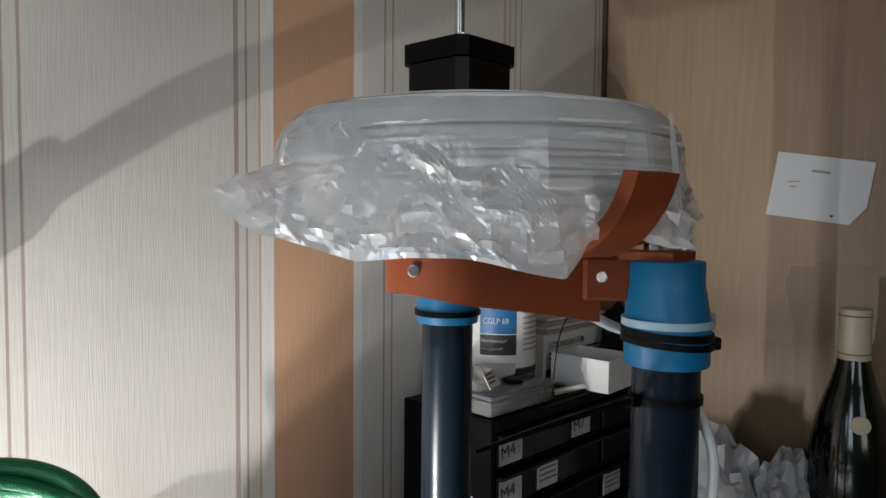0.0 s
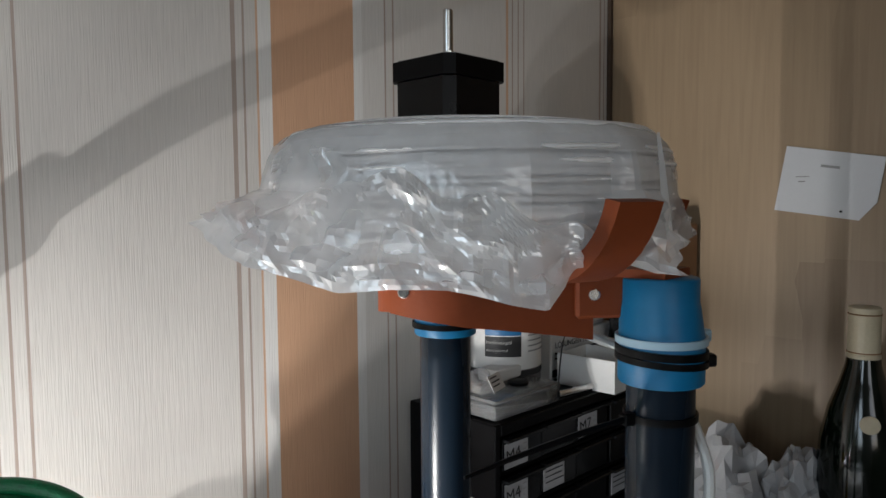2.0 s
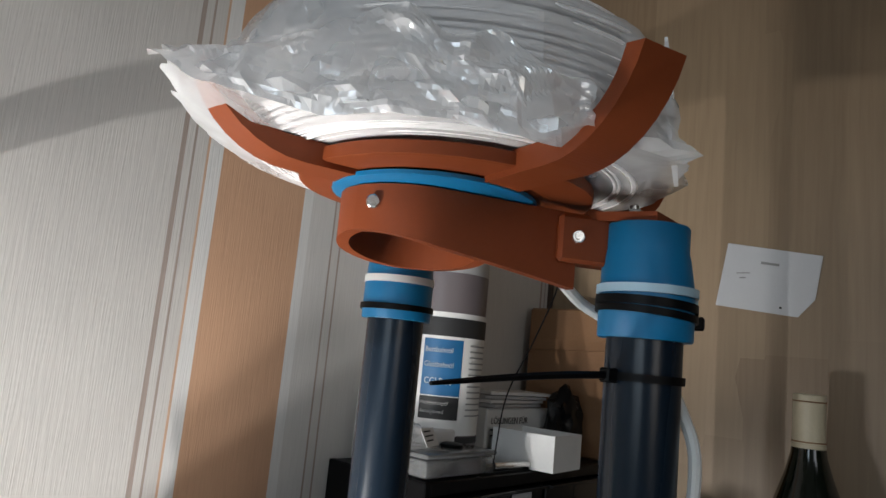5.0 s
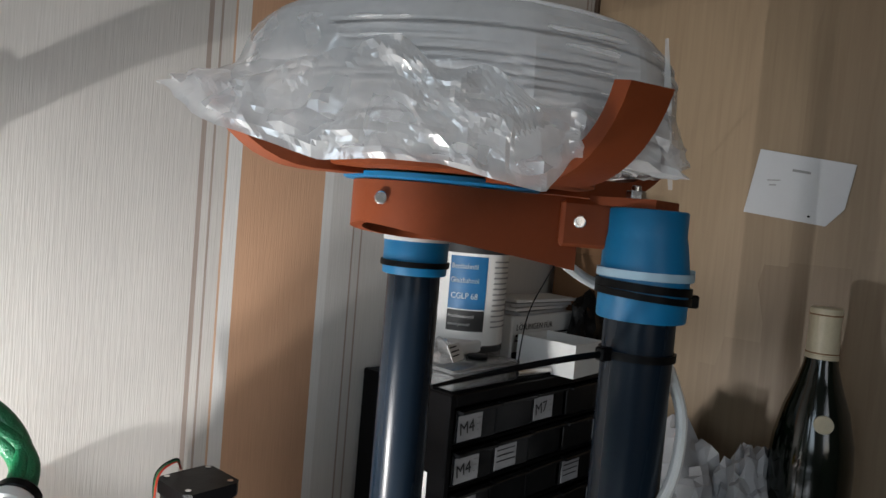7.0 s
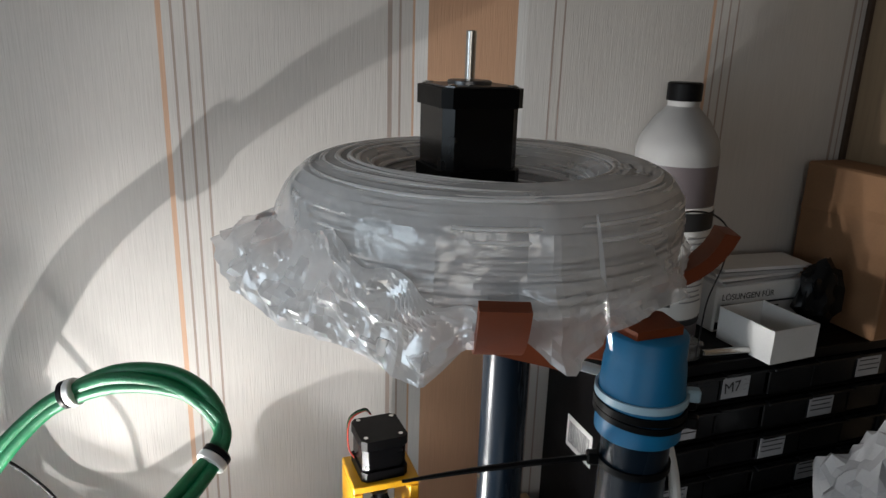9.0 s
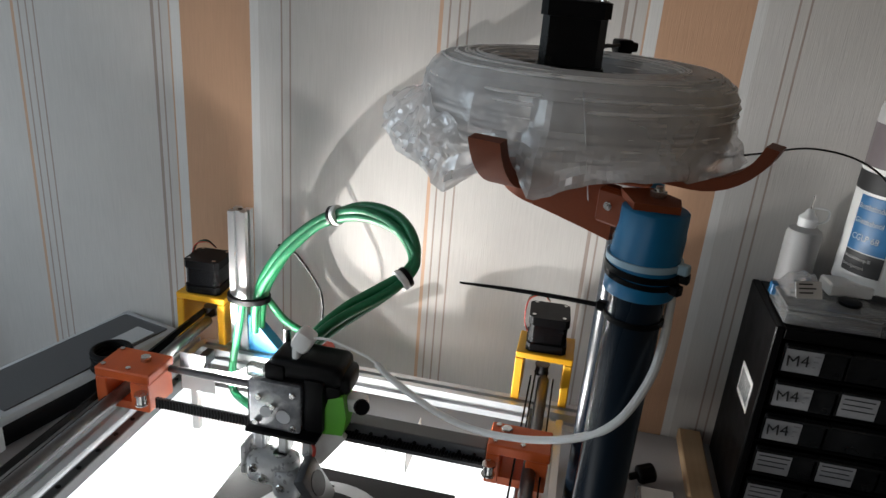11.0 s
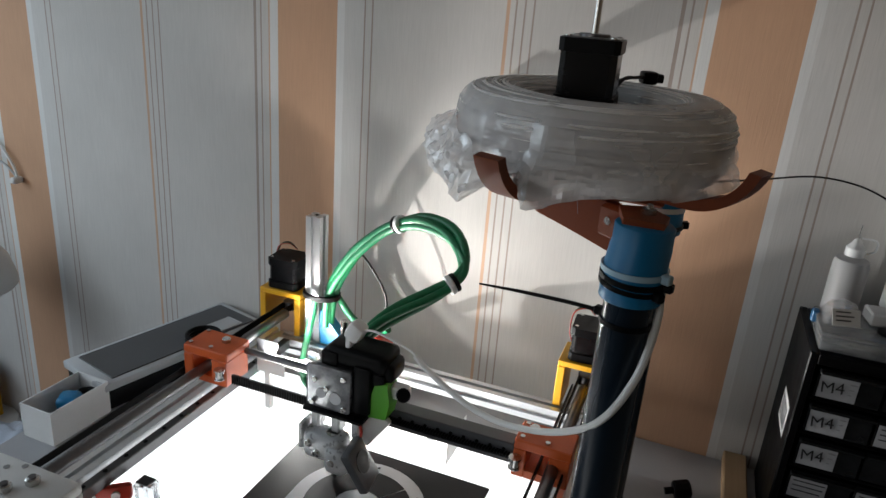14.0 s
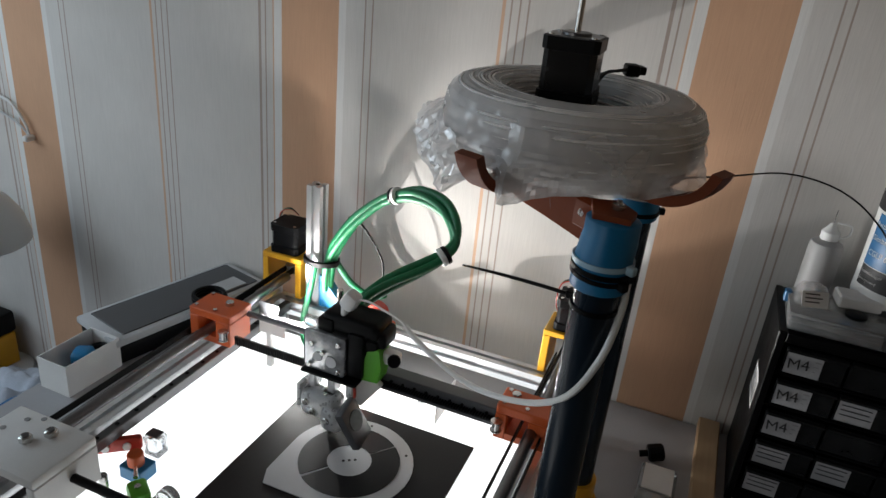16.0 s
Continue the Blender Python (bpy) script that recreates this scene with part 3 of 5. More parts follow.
    for p, q in zip(grid, grid[1:]):
        for j in range(L):
            bm.faces.new((p[j], p[j + 1], q[j + 1]))
            bm.faces.new((p[j], q[j + 1], q[j]))
    part("gathered_fold", bm, BAG_F, t, "crumpled gathered film, brighter where it folds", sharp=9)
    # a stiff welded seam that stands up along the side
    for a0, a1, r0 in ((-88, -82, 0.0990),):
        bm = B()
        rows = []
        for k in range(10):
            a, z = radians(a0 + (a1 - a0) * k / 9), 1.394 - 0.056 * k / 9
            rows.append([(CX + (r0 + d + 0.003 * max(0, k - 5) / 4) * math.cos(a + d * 2), CY + (r0 + d + 0.003 * max(0, k - 5) / 4) * math.sin(a + d * 2), z) for d in (0.0, 0.0030 * math.sin(0.4 + 2.2 * k / 9))])
        vs = [[bm.verts.new(p) for p in r] for r in rows]
        for p, q in zip(vs, vs[1:]):
            bm.faces.new((p[0], p[1], q[1], q[0]))
        part("seam", bm, BAG, t)


def arm_mesh(reach):
    """One arm: flat near the hub, swept up at the end like a quarter ring."""
    bm = B()
    w = 0.0092
    top, bot = [(0.0, 1.3450), (reach, 1.3450)], [(0.0, 1.3355), (reach - 0.007, 1.3355)]
    for k in range(1, 9):
        a = radians(72) * k / 8
        top.append((reach + 0.030 * math.sin(a), 1.3450 + 0.029 * (1 - math.cos(a)) * 1.15))
        bot.append((reach - 0.007 + 0.0455 * math.sin(a), 1.3355 + 0.0395 * (1 - math.cos(a)) * 1.15))
    outline = top + bot[::-1]
    rings = [[(x, y, z) for x, z in outline] for y in (-w, -w + 0.001, w - 0.001, w)]
    return ring_mesh(bm, rings)


def build_holder():
    t = thing("spool_holder", "rust-brown printed coil cradle with upswept arms on a pipe bracket", "spool holder", (CX, CY, 1.30))
    for a, reach in ((-109, 0.090), (-23, 0.090), (68, 0.086), (164, 0.079)):
        bm = arm_mesh(reach)
        bmesh.ops.transform(bm, matrix=Matrix.Translation((CX, CY, 0)) @ Matrix.Rotation(radians(a), 4, "Z"), verts=bm.verts)
        part("arm", bm, RUST, t)
    part("hub", lathe(B(), [(0.064, 1.3379), (0.066, 1.3385), (0.066, 1.3435), (0.065, 1.3441)], CX, CY, 40), RUST, t)
    part("turning_disc", lathe(B(), [(0.045, 1.3345), (0.046, 1.335), (0.046, 1.3368), (0.045, 1.3373)], 0.243, 0.262, 44), BLUE, t, "thin blue bearing disc")
    # bracket: ring below the disc and a wedge-shaped cheek that deepens towards the front pipe
    ring_o, ring_i, rx, ry = 0.0345, 0.0290, 0.2400, 0.2690
    bm = B()
    rows = []
    for i in range(44):
        a = 2 * math.pi * i / 44
        c, s = math.cos(a), math.sin(a)
        zb = 1.3165 - 0.0090 * min(1.0, max(0.0, 0.5 + 0.40 * c + 0.33 * s))  # the rim is cut on a slant
        rows.append([(rx + ring_i * c, ry + ring_i * s, zb), (rx + ring_o * c, ry + ring_o * s, zb), (rx + ring_o * c, ry + ring_o * s, 1.334), (rx + ring_i * c, ry + ring_i * s, 1.334)])
    part("bracket_ring", ring_mesh(bm, rows, loop=True), RUST, t)
    # the cheek follows the ring, then runs on straight to the clamp, growing deeper
    line = [(rx + 0.0352 * math.cos(radians(176 + 8 * k)), ry + 0.0352 * math.sin(radians(176 + 8 * k)), 176 + 8 * k) for k in range(9)]
    ex, ey = line[-1][0], line[-1][1]
    line += [(ex + (0.2790 - ex) * k / 8, ey + (0.2085 - ey) * k / 8, 240) for k in range(1, 9)]
    bm = B()
    rows = []
    for k, (x, y, deg) in enumerate(line):
        nx, ny = math.cos(radians(deg)), math.sin(radians(deg))
        zb = 1.3150 - 0.0145 * (k / 16) ** 1.5
        rows.append([(x - nx * 0.006, y - ny * 0.006, zb), (x, y, zb), (x, y, 1.3338), (x - nx * 0.006, y - ny * 0.006, 1.3338)])
    part("cheek", ring_mesh(bm, rows), RUST, t)
    n = Vector((-0.718, -0.696, 0))
    for bx, by, bz in ((0.2055, 0.2615, 1.326), (0.2760, 0.2065, 1.323)):
        p = Vector((bx, by, bz)) - n * 0.001
        bm = cyl(B(), p, p + n * 0.0032, 0.0030, 12, 0.0006)
        cyl(bm, p + n * 0.0032, p + n * 0.0042, 0.0016, 10)
        part("bolt", bm, STEEL, t, "small bright steel bolt")
    # clamp lug and strap to the front pipe
    m = Matrix.Rotation(math.atan2(-0.064, 0.086), 4, "Z")
    part("clamp_lug", box(B(), 0.2715, 0.2855, 0.2060, 0.2150, 1.3125, 1.3335, 0.0015, 1, m), RUST, t)
    part("strap", box(B(), 0.268, 0.312, 0.196, 0.210, 1.3115, 1.3325, 0.0015, 1, m), RUST, t)
    part("foot_plate", prism(B(), [(0.2875, 0.1760), (0.3125, 0.1770), (0.3140, 0.195), (0.299, 0.213), (0.281, 0.205)], 1.3312, 1.3352), RUST, t)
    part("back_strap", box(B(), 0.266, 0.306, 0.278, 0.345, 1.3175, 1.3335, 0.002), RUST, t)


def pipe(name, cx, cy, cap_z0, cap_z1, cap_r, top_r, shift, label):
    t = thing(name, label, "pipe", (cx, cy, TABLE_Z))
    bm = B()
    seg = 36
    ro, ri = 0.016, 0.0142
    rings = [[(cx + r * math.cos(2 * math.pi * i / seg), cy + r * math.sin(2 * math.pi * i / seg), z) for i in range(seg)] for r, z in ((ri, TABLE_Z), (ro, TABLE_Z), (ro, cap_z0 + 0.020), (ri, cap_z0 + 0.020))]
    part("tube", ring_mesh(bm, rings, loop=True), PVC, t)
    mid = cap_z0 + 0.021
    rings = []
    for r, z, k, sq in ((cap_r - 0.0006, cap_z0, 0, 0), (cap_r, cap_z0 + 0.0008, 0, 0), (cap_r, mid, 0, 0), (cap_r - 0.0004, mid + 0.003, 0.15, 0.1), (top_r + 0.0006, mid + 0.014, 0.85, 0.5), (top_r, mid + 0.017, 1, 0.55), (top_r, cap_z1 - 0.0008, 1, 0.55), (top_r - 0.0008, cap_z1, 1, 0.55)):
        row = []
        for i in range(40):
            a = 2 * math.pi * i / 40
            q = 1 / max(abs(math.cos(a - 0.7)), abs(math.sin(a - 0.7)))
            rr = r * (1 + sq * 0.16 * (q - 1.12))
            row.append((cx + shift[0] * k + rr * math.cos(a), cy + shift[1] * k + rr * math.sin(a), z))
        rings.append(row)
    cap = part("cap", ring_mesh(B(), rings), BLUE, t, "blue printed end cap", sharp=50)
    return t, cap


def cable_tie(cx, cy, z, r, wide, material, label, head, tail=None, tilt=0.0):
    t = thing("cable_tie", label, "cable tie", (cx, cy, z))
    bm = B()
    rows = []
    for i in range(40):
        a = 2 * math.pi * i / 40
        dz = tilt * math.cos(a - 2.4)
        rows.append([(cx + q * math.cos(a), cy + q * math.sin(a), z + dz + h) for q, h in ((r, -wide / 2), (r + 0.0012, -wide / 2), (r + 0.0012, wide / 2), (r, wide / 2))])
    part("strap", ring_mesh(bm, rows, loop=True), material, t)
    a = radians(head)
    c = Vector((cx + (r + 0.003) * math.cos(a), cy + (r + 0.003) * math.sin(a), z + tilt * math.cos(a - 2.4)))
    part("head", box(B(), c.x - 0.0032, c.x + 0.0032, c.y - 0.0028, c.y + 0.0028, c.z - 0.003, c.z + 0.003, 0.0008, 1, Matrix.Rotation(a, 4, "Z")), material, t)
    if tail:
        part("tail", tube(B(), smooth_path([c] + tail), 0.0014, 6, lambda u: 1.15 - 0.6 * u ** 3), material, t)
    return t


def build_pipes():
    pipe("pvc_pipe", 0.299, 0.184, 1.2815, 1.331, 0.0200, 0.0184, (0.0015, 0.002), "dark grey plastic pipe with a blue printed cap, nearer the room")
    pipe("pvc_pipe", 0.301, 0.334, 1.2840, 1.331, 0.0195, 0.0180, (0, 0), "dark grey plastic pipe with a blue printed cap, nearer the wall")
    x, y = 0.299, 0.184
    n = thing("nut_and_bolt", "steel bolt and nut on the bracket foot", "bolt", (0.301, 0.193, 1.3354))
    part("nut", lathe(B(), [(0.0046, 0), (0.0046, 0.0036), (0.004, 0.004)], 0.301, 0.193, 6, 1.3355), STEEL, n)
    part("bolt", lathe(B(), [(0.0022, 0), (0.0022, 0.006), (0.0018, 0.0065)], 0.301, 0.193, 12, 1.3355), STEEL, n)
    cable_tie(x, y, 1.3020, 0.0202, 0.0036, TIE_W, "clear cable tie round the blue cap", -28)
    cable_tie(x, y, 1.2965, 0.0203, 0.0036, BLACK, "black cable tie round the blue cap", -18, tilt=0.001)
    cable_tie(x, y, 1.2925, 0.0203, 0.0030, BLACK, "black cable tie round the blue cap", -40, tilt=0.0015)
    cable_tie(x, y, 1.2655, 0.0162, 0.0034, BLACK, "black cable tie with a long loose tail round the pipe", 160, [(0.255, 0.196, 1.2640), (0.223, 0.203, 1.2610), (0.191, 0.209, 1.2575)])
    cable_tie(0.301, 0.334, 1.2905, 0.0197, 0.0034, BLACK, "black cable tie round the blue cap by the wall", 20)
    cable_tie(0.301, 0.334, 1.3060, 0.0188, 0.0040, PTFE, "white cable tie round the blue cap by the wall", 35)
    # white guide tube, from the print head up to the pipe
    t = thing("guide_tube", "white plastic filament guide tube from print head to pipe", "tube", (0.049, 0.29, 1.144))
    thin = smooth_path([(0.047, 0.290, 1.146), (0.070, 0.285, 1.1535), (0.092, 0.280, 1.152), (0.112, 0.274, 1.150), (0.122, 0.270, 1.147)])
    part("thin_end", tube(B(), thin, 0.0011), PTFE, t)
    pts = smooth_path([(0.120, 0.2705, 1.1478), (0.135, 0.266, 1.139), (0.1750, 0.2540, 1.1250), (0.2090, 0.2420, 1.1240), (0.2470, 0.2160, 1.1430), (0.2790, 0.1840, 1.1740), (0.2990, 0.1650, 1.2030), (0.3120, 0.1650, 1.2330), (0.3170, 0.1740, 1.2540), (0.3185, 0.1845, 1.270), (0.318, 0.187, 1.280), (0.3150, 0.2060, 1.2890), (0.2990, 0.2145, 1.2960), (0.2810, 0.2150, 1.3030)])
    part("thick_end", tube(B(), pts, 0.0027, 10), PTFE, t)
    f = thing("filament_strand", "single loose dark filament strand arching from the coil", "filament", (0.36, 0.24, 1.35))
    part("strand", tube(B(), smooth_path([(0.332, 0.243, 1.350), (0.365, 0.262, 1.3535), (0.405, 0.300, 1.3535), (0.442, 0.315, 1.346), (0.475, 0.335, 1.325), (0.510, 0.375, 1.285), (0.535, 0.415, 1.235), (0.545, 0.43, 1.175)]), 0.0007, 6), BLACK, f)


# ---- drawer cabinet and what stands on it ----
def build_cabinet():
    x0, x1, y0, y1, z0, z1 = 0.455, 0.822, 0.437, 0.548, TABLE_Z, CAB_TOP
    t = thing("drawer_cabinet", "black small-parts cabinet with smoky clear drawers and white labels", "drawer cabinet", ((x0 + x1) / 2, y0, z0))
    cols, rows, px, pz = 6, 5, 0.0590, 0.0385
    bx, bz = x0 + 0.011, z1 - 0.0125
    part("side_panel", box(B(), x0, x0 + 0.008, y0 - 0.006, y1, z0, z1, 0.0012), BLACK, t)
    part("side_panel", box(B(), x1 - 0.008, x1, y0 - 0.006, y1, z0, z1, 0.0012), BLACK, t)
    part("top_panel", box(B(), x0 + 0.008, x1 - 0.008, y0 - 0.006, y1, z1 - 0.012, z1 - 0.0005, 0.001), BLACK, t)
    part("bottom_panel", box(B(), x0 + 0.008, x1 - 0.008, y0, y1, z0, z0 + 0.012), BLACK, t)
    part("back_panel", box(B(), x0 + 0.008, x1 - 0.008, y1 - 0.006, y1 - 0.0005, z0 + 0.012, z1 - 0.012), BLACK, t)
    for r in range(1, rows + 1):
        part("shelf", box(B(), x0 + 0.008, x1 - 0.008, y0, y1 - 0.006, bz - r * pz - 0.0012, bz - r * pz + 0.0012), BLACK, t)
    fr = B()
    box(fr, 0.0012, px - 0.0012, 0.0, 0.002, -pz + 0.004, -0.0030, 0.0009)
    box(fr, 0.0012, px - 0.0012, -0.007, 0.002, -0.0062, -0.0030, 0.0008)
    box(fr, 0.0015, px - 0.0015, 0.0025, 0.080, -pz + 0.004, -pz + 0.0055)
    me = mesh_of("drawer", fr, DRAWER)
    lb = B()
    box(lb, 0.0035, 0.0365, -0.0009, -0.0003, -pz + 0.0065, -0.0085)
    lab = mesh_of("drawer_label", lb, LAB_D)
    marked = {(0, 0): "M4", (0, 1): "M4", (0, 2): "M4", (0, 3): "", (0, 4): "", (1, 1): "", (2, 0): "M7", (3, 2): "", (1, 3): "", (4, 1): "", (4, 3): "", (5, 0): ""}
    for c in range(cols):
        for r in range(rows):
            d = new("drawer", me)
            d.parent = t
            d.matrix_parent_inverse = Matrix.Translation(t.location).inverted()
            d.matrix_basis = Matrix.Translation((bx + c * px, y0 - 0.004 + 0.0012 * ((c * 7 + r * 3) % 3), bz - r * pz))
            if (c, r) in marked:
                q = new("drawer_label", lab)
                q.parent = d
                o = d.matrix_basis.translation
                if marked[(c, r)]:
                    m = Matrix.Translation((o.x + 0.0055, o.y - 0.0012, o.z - 0.0265)) @ Matrix.Rotation(radians(90), 4, "X") @ Matrix.Rotation(radians(6), 4, "Z")
                    words(marked[(c, r)], 0.0165, Matrix.Translation((-o.x, -o.y, -o.z)) @ m, INK, d)
                for k in range(3):
                    bar = box(B(), 0.0290 if marked[(c, r)] else 0.006, 0.0350 - 0.0015 * ((k + c) % 3), -0.0014, -0.0010, -0.0135 - 0.0055 * k, -0.0125 - 0.0055 * k)
                    part("mark", bar, INK_G if marked[(c, r)] else INK, d)
    s = thing("barcode_sticker", "white barcode sticker on the cabinet side", "sticker", (x0, 0.475, 1.075))
    part("paper", prism(B(), [(0.451, -1.056), (0.499, -1.056), (0.499, -1.091), (0.451, -1.091)], 0, 0.0004, Matrix(((0, 0, -1, x0 - 0.0002), (1, 0, 0, 0), (0, -1, 0, 0), (0, 0, 0, 1)))), LAB_W, s)
    bars = B()
    rng = random.Random(2)
    y = 0.4555
    while y < 0.494:
        w = rng.choice((0.0006, 0.001, 0.0016))
        box(bars, x0 - 0.0010, x0 - 0.0007, y, y + w, 1.0615, 1.0855)
        y += w + rng.choice((0.0007, 0.0012))
    part("bars", bars, INK_G, s)


def build_cabinet_top():
    z = CAB_TOP
    # oil bottle
    cx, cy = 0.560, 0.514
    b = thing("oil_bottle", "cloudy plastic oil bottle with black cap and blue and white label", "bottle", (cx, cy, z))
    R = 0.0405
    part("body", lathe(B(), [(R - 0.003, 0), (R, 0.003), (R, 0.182)], cx, cy, 40, z), OIL, b)
    part("shoulder", lathe(B(), [(R, 0.1822), (R - 0.0005, 0.196), (R - 0.003, 0.206), (R - 0.014, 0.224), (0.0175, 0.233), (0.0150, 0.236), (0.0150, 0.241)], cx, cy, 40, z), CLOUDY, b)
    part("cap", lathe(B(), [(0.0165, 0.2412), (0.0165, 0.257), (0.0150, 0.2585)], cx, cy, 28, z), BLACK, b, "ribbed black screw cap")

    def wrap(name, h0, h1, a0, a1, off, m, label=""):
        bm = B()
        n = max(4, int((a1 - a0) / 8))
        rows = [[(cx + q * math.cos(radians(a0 + (a1 - a0) * i / n)), cy + q * math.sin(radians(a0 + (a1 - a0) * i / n)), z + h) for q, h in ((R + off - 0.0003, h0), (R + off, h0), (R + off, h1), (R + off - 0.0003, h1))] for i in range(n + 1)]
        return part(name, ring_mesh(bm, rows), m, b, label)
    wrap("label", 0.028, 0.143, -260, 90, 0.0006, LAB_W, "white wrap label")
    wrap("label_band", 0.120, 0.138, -260, 90, 0.0012, INK, "black label band")
    wrap("label_band", 0.021, 0.027, -260, 90, 0.0008, INK, "black label band")
    wrap("label_band", 0.139, 0.1405, -260, 90, 0.0012, LAB_W)
    wrap("label_panel", 0.064, 0.117, -165, -112, 0.0012, LAB_B, "blue label panel")
    wrap("label_panel", 0.042, 0.063, -165, -112, 0.0012, INK, "black label panel")
    for k in range(13):
        wrap("print_line", 0.046 + 0.0055 * k, 0.0475 + 0.0055 * k, -100, -58 - 4 * (k % 3), 0.0012, INK_G)
    for text, size, h, a in (("Bettbahnöl", 0.0072, 0.1045, -163), ("Gleitbahnöl", 0.0072, 0.0905, -163), ("CGLP 68", 0.0085, 0.0745, -161), ("Hochleistungsöl", 0.0048, 0.0555, -163), ("demulgierend", 0.0048, 0.0475, -163)):
        am = radians(a)
        cu = words(text, size, Matrix(), LAB_W, b)
        me = cu.data
        for v in me.vertices:
            ang = am + v.co.x * 0.86 / (R + 0.0013)
            v.co = Vector((cx + (R + 0.0016) * math.cos(ang), cy + (R + 0.0016) * math.sin(ang), z + h + v.co.y))
    # clear assortment box with a black knob
    a = thing("assortment_box", "flat clear plastic assortment box with a black knob", "box", (0.51, 0.48, z))
    part("tray", box(B(), 0.461, 0.556, 0.436, 0.500, z + 0.0006, z + 0.016, 0.003, 2), CLEAR, a)
    part("lid", box(B(), 0.4595, 0.5575, 0.4345, 0.5015, z + 0.0165, z + 0.021, 0.002, 2), CLEAR, a)
    part("knob", lathe(B(), [(0.010, 0), (0.0105, 0.001), (0.0105, 0.003), (0.008, 0.004)], 0.520, 0.459, 20, z + 0.0212), BLACK, a)
    part("catch", box(B(), 0.457, 0.4635, 0.482, 0.492, z + 0.010, z + 0.022, 0.001), LAB_B, a, "blue catch")
    # small dropper bottle
    d = thing("dropper_bottle", "small clear dropper bottle with a needle cap", "bottle", (0.487, 0.528, z))
    part("body", lathe(B(), [(0.0155, 0), (0.0170, 0.001), (0.0170, 0.062), (0.0155, 0.067), (0.0085, 0.071)], 0.487, 0.528, 24, z + 0.0005), CLOUDY, d)
    part("cap", lathe(B(), [(0.0090, 0.0715), (0.0090, 0.080), (0.005, 0.085), (0.003, 0.089), (0.0012, 0.090)], 0.487, 0.528, 20, z), WHITE_P, d)
    part("needle", lathe(B(), [(0.0007, 0.090), (0.0006, 0.104)], 0.487, 0.528, 8, z), STEEL, d)
    part("leash", tube(B(), smooth_path([(0.496, 0.528, z + 0.074), (0.504, 0.526, z + 0.080), (0.503, 0.526, z + 0.090), (0.490, 0.527, z + 0.091)]), 0.0011), WHITE_P, d)
    solid("small_carton", box(B(), 0.503, 0.552, 0.474, 0.500, z + 0.0216, z + 0.034, 0.0015, 1, Matrix.Rotation(0.12, 4, "Z")), WHITE_C, "small pale carton lying on the assortment box", "carton")
    # small labelled bag lying on the assortment box
    s = thing("parts_bag", "small crumpled clear bag with a white label", "bag", (0.477, 0.470, z + 0.0215))
    bm = B()
    rows = []
    for i in range(12):
        row = []
        for j in range(10):
            x, y = 0.464 + 0.003 * i, 0.455 + 0.0045 * j
            h = 0.022 * math.sin(math.pi * i / 11) ** 0.5 * math.sin(math.pi * (j + 0.3) / 9.6) ** 0.5 if 0 < i < 11 and 0 < j < 9 else 0.0
            row.append(bm.verts.new((x, y, z + 0.0220 + h * (0.8 + 0.5 * noise.noise(Vector((x, y, 0.3)) * 130)))))
        rows.append(row)
    for p, q in zip(rows, rows[1:]):
        for j in range(9):
            bm.faces.new((p[j], p[j + 1], q[j + 1], q[j]))
    part("film", bm, BAG_C, s, sharp=20)
    m = Matrix.Translation((0.480, 0.452, z + 0.032)) @ Matrix.Rotation(radians(18), 4, "Z") @ Matrix.Rotation(radians(62), 4, "X")
    part("label", prism(B(), [(-0.013, -0.008), (0.013, -0.008), (0.013, 0.008), (-0.013, 0.008)], 0, 0.0004, m), LAB_W, s)
    bars = B()
    for k in range(3):
        prism(bars, [(-0.010, 0.0045 - 0.004 * k), (0.004 + 0.003 * (k % 2), 0.0045 - 0.004 * k), (0.004 + 0.003 * (k % 2), 0.0058 - 0.004 * k), (-0.010, 0.0058 - 0.004 * k)], 0.0006, 0.0009, m)
    part("print_line", bars, INK, s)
    # open white card box
    w = thing("card_box", "small open white cardboard box on the cabinet", "box", (0.645, 0.44, z))
    m = Matrix.Translation((0.644, 0.4475, z)) @ Matrix.Rotation(radians(4), 4, "Z")
    for x0, x1, y0, y1, z0, z1 in ((-0.030, 0.030, -0.035, 0.035, 0.0005, 0.0015), (-0.030, -0.0288, -0.035, 0.035, 0.0015, 0.035), (0.0288, 0.030, -0.035, 0.035, 0.0015, 0.035), (-0.0288, 0.0288, -0.035, -0.0338, 0.0015, 0.035), (-0.0288, 0.0288, 0.0338, 0.035, 0.0015, 0.035)):
        bm = box(B(), x0, x1, y0, y1, z0, z1)
        bmesh.ops.transform(bm, matrix=m, verts=bm.verts)
        part("panel", bm, WHITE_C, w)
    # printed carton lying behind
    c = thing("printed_carton", "flat white carton with black printed lines", "carton", (0.66, 0.525, z))
    part("carton_body", box(B(), 0.615, 0.742, 0.492, 0.545, z + 0.0005, z + 0.052, 0.0015), WHITE_C, c)
    words("LÖSUNGEN FÜR", 0.0095, Matrix.Translation((0.622, 0.4912, z + 0.036)) @ Matrix.Rotation(radians(90), 4, "X"), INK, c)
    bars = B()
    box(bars, 0.622, 0.735, 0.4909, 0.4914, z + 0.029, z + 0.031)
    box(bars, 0.622, 0.700, 0.4909, 0.4914, z + 0.0235, z + 0.025)
    box(bars, 0.617, 0.741, 0.4909, 0.4914, z + 0.004, z + 0.012)
    part("print_line", bars, INK, c)
    k = thing("paper_stack", "loose printed leaflets on the carton", "papers", (0.68, 0.52, z + 0.053))
    rng = random.Random(8)
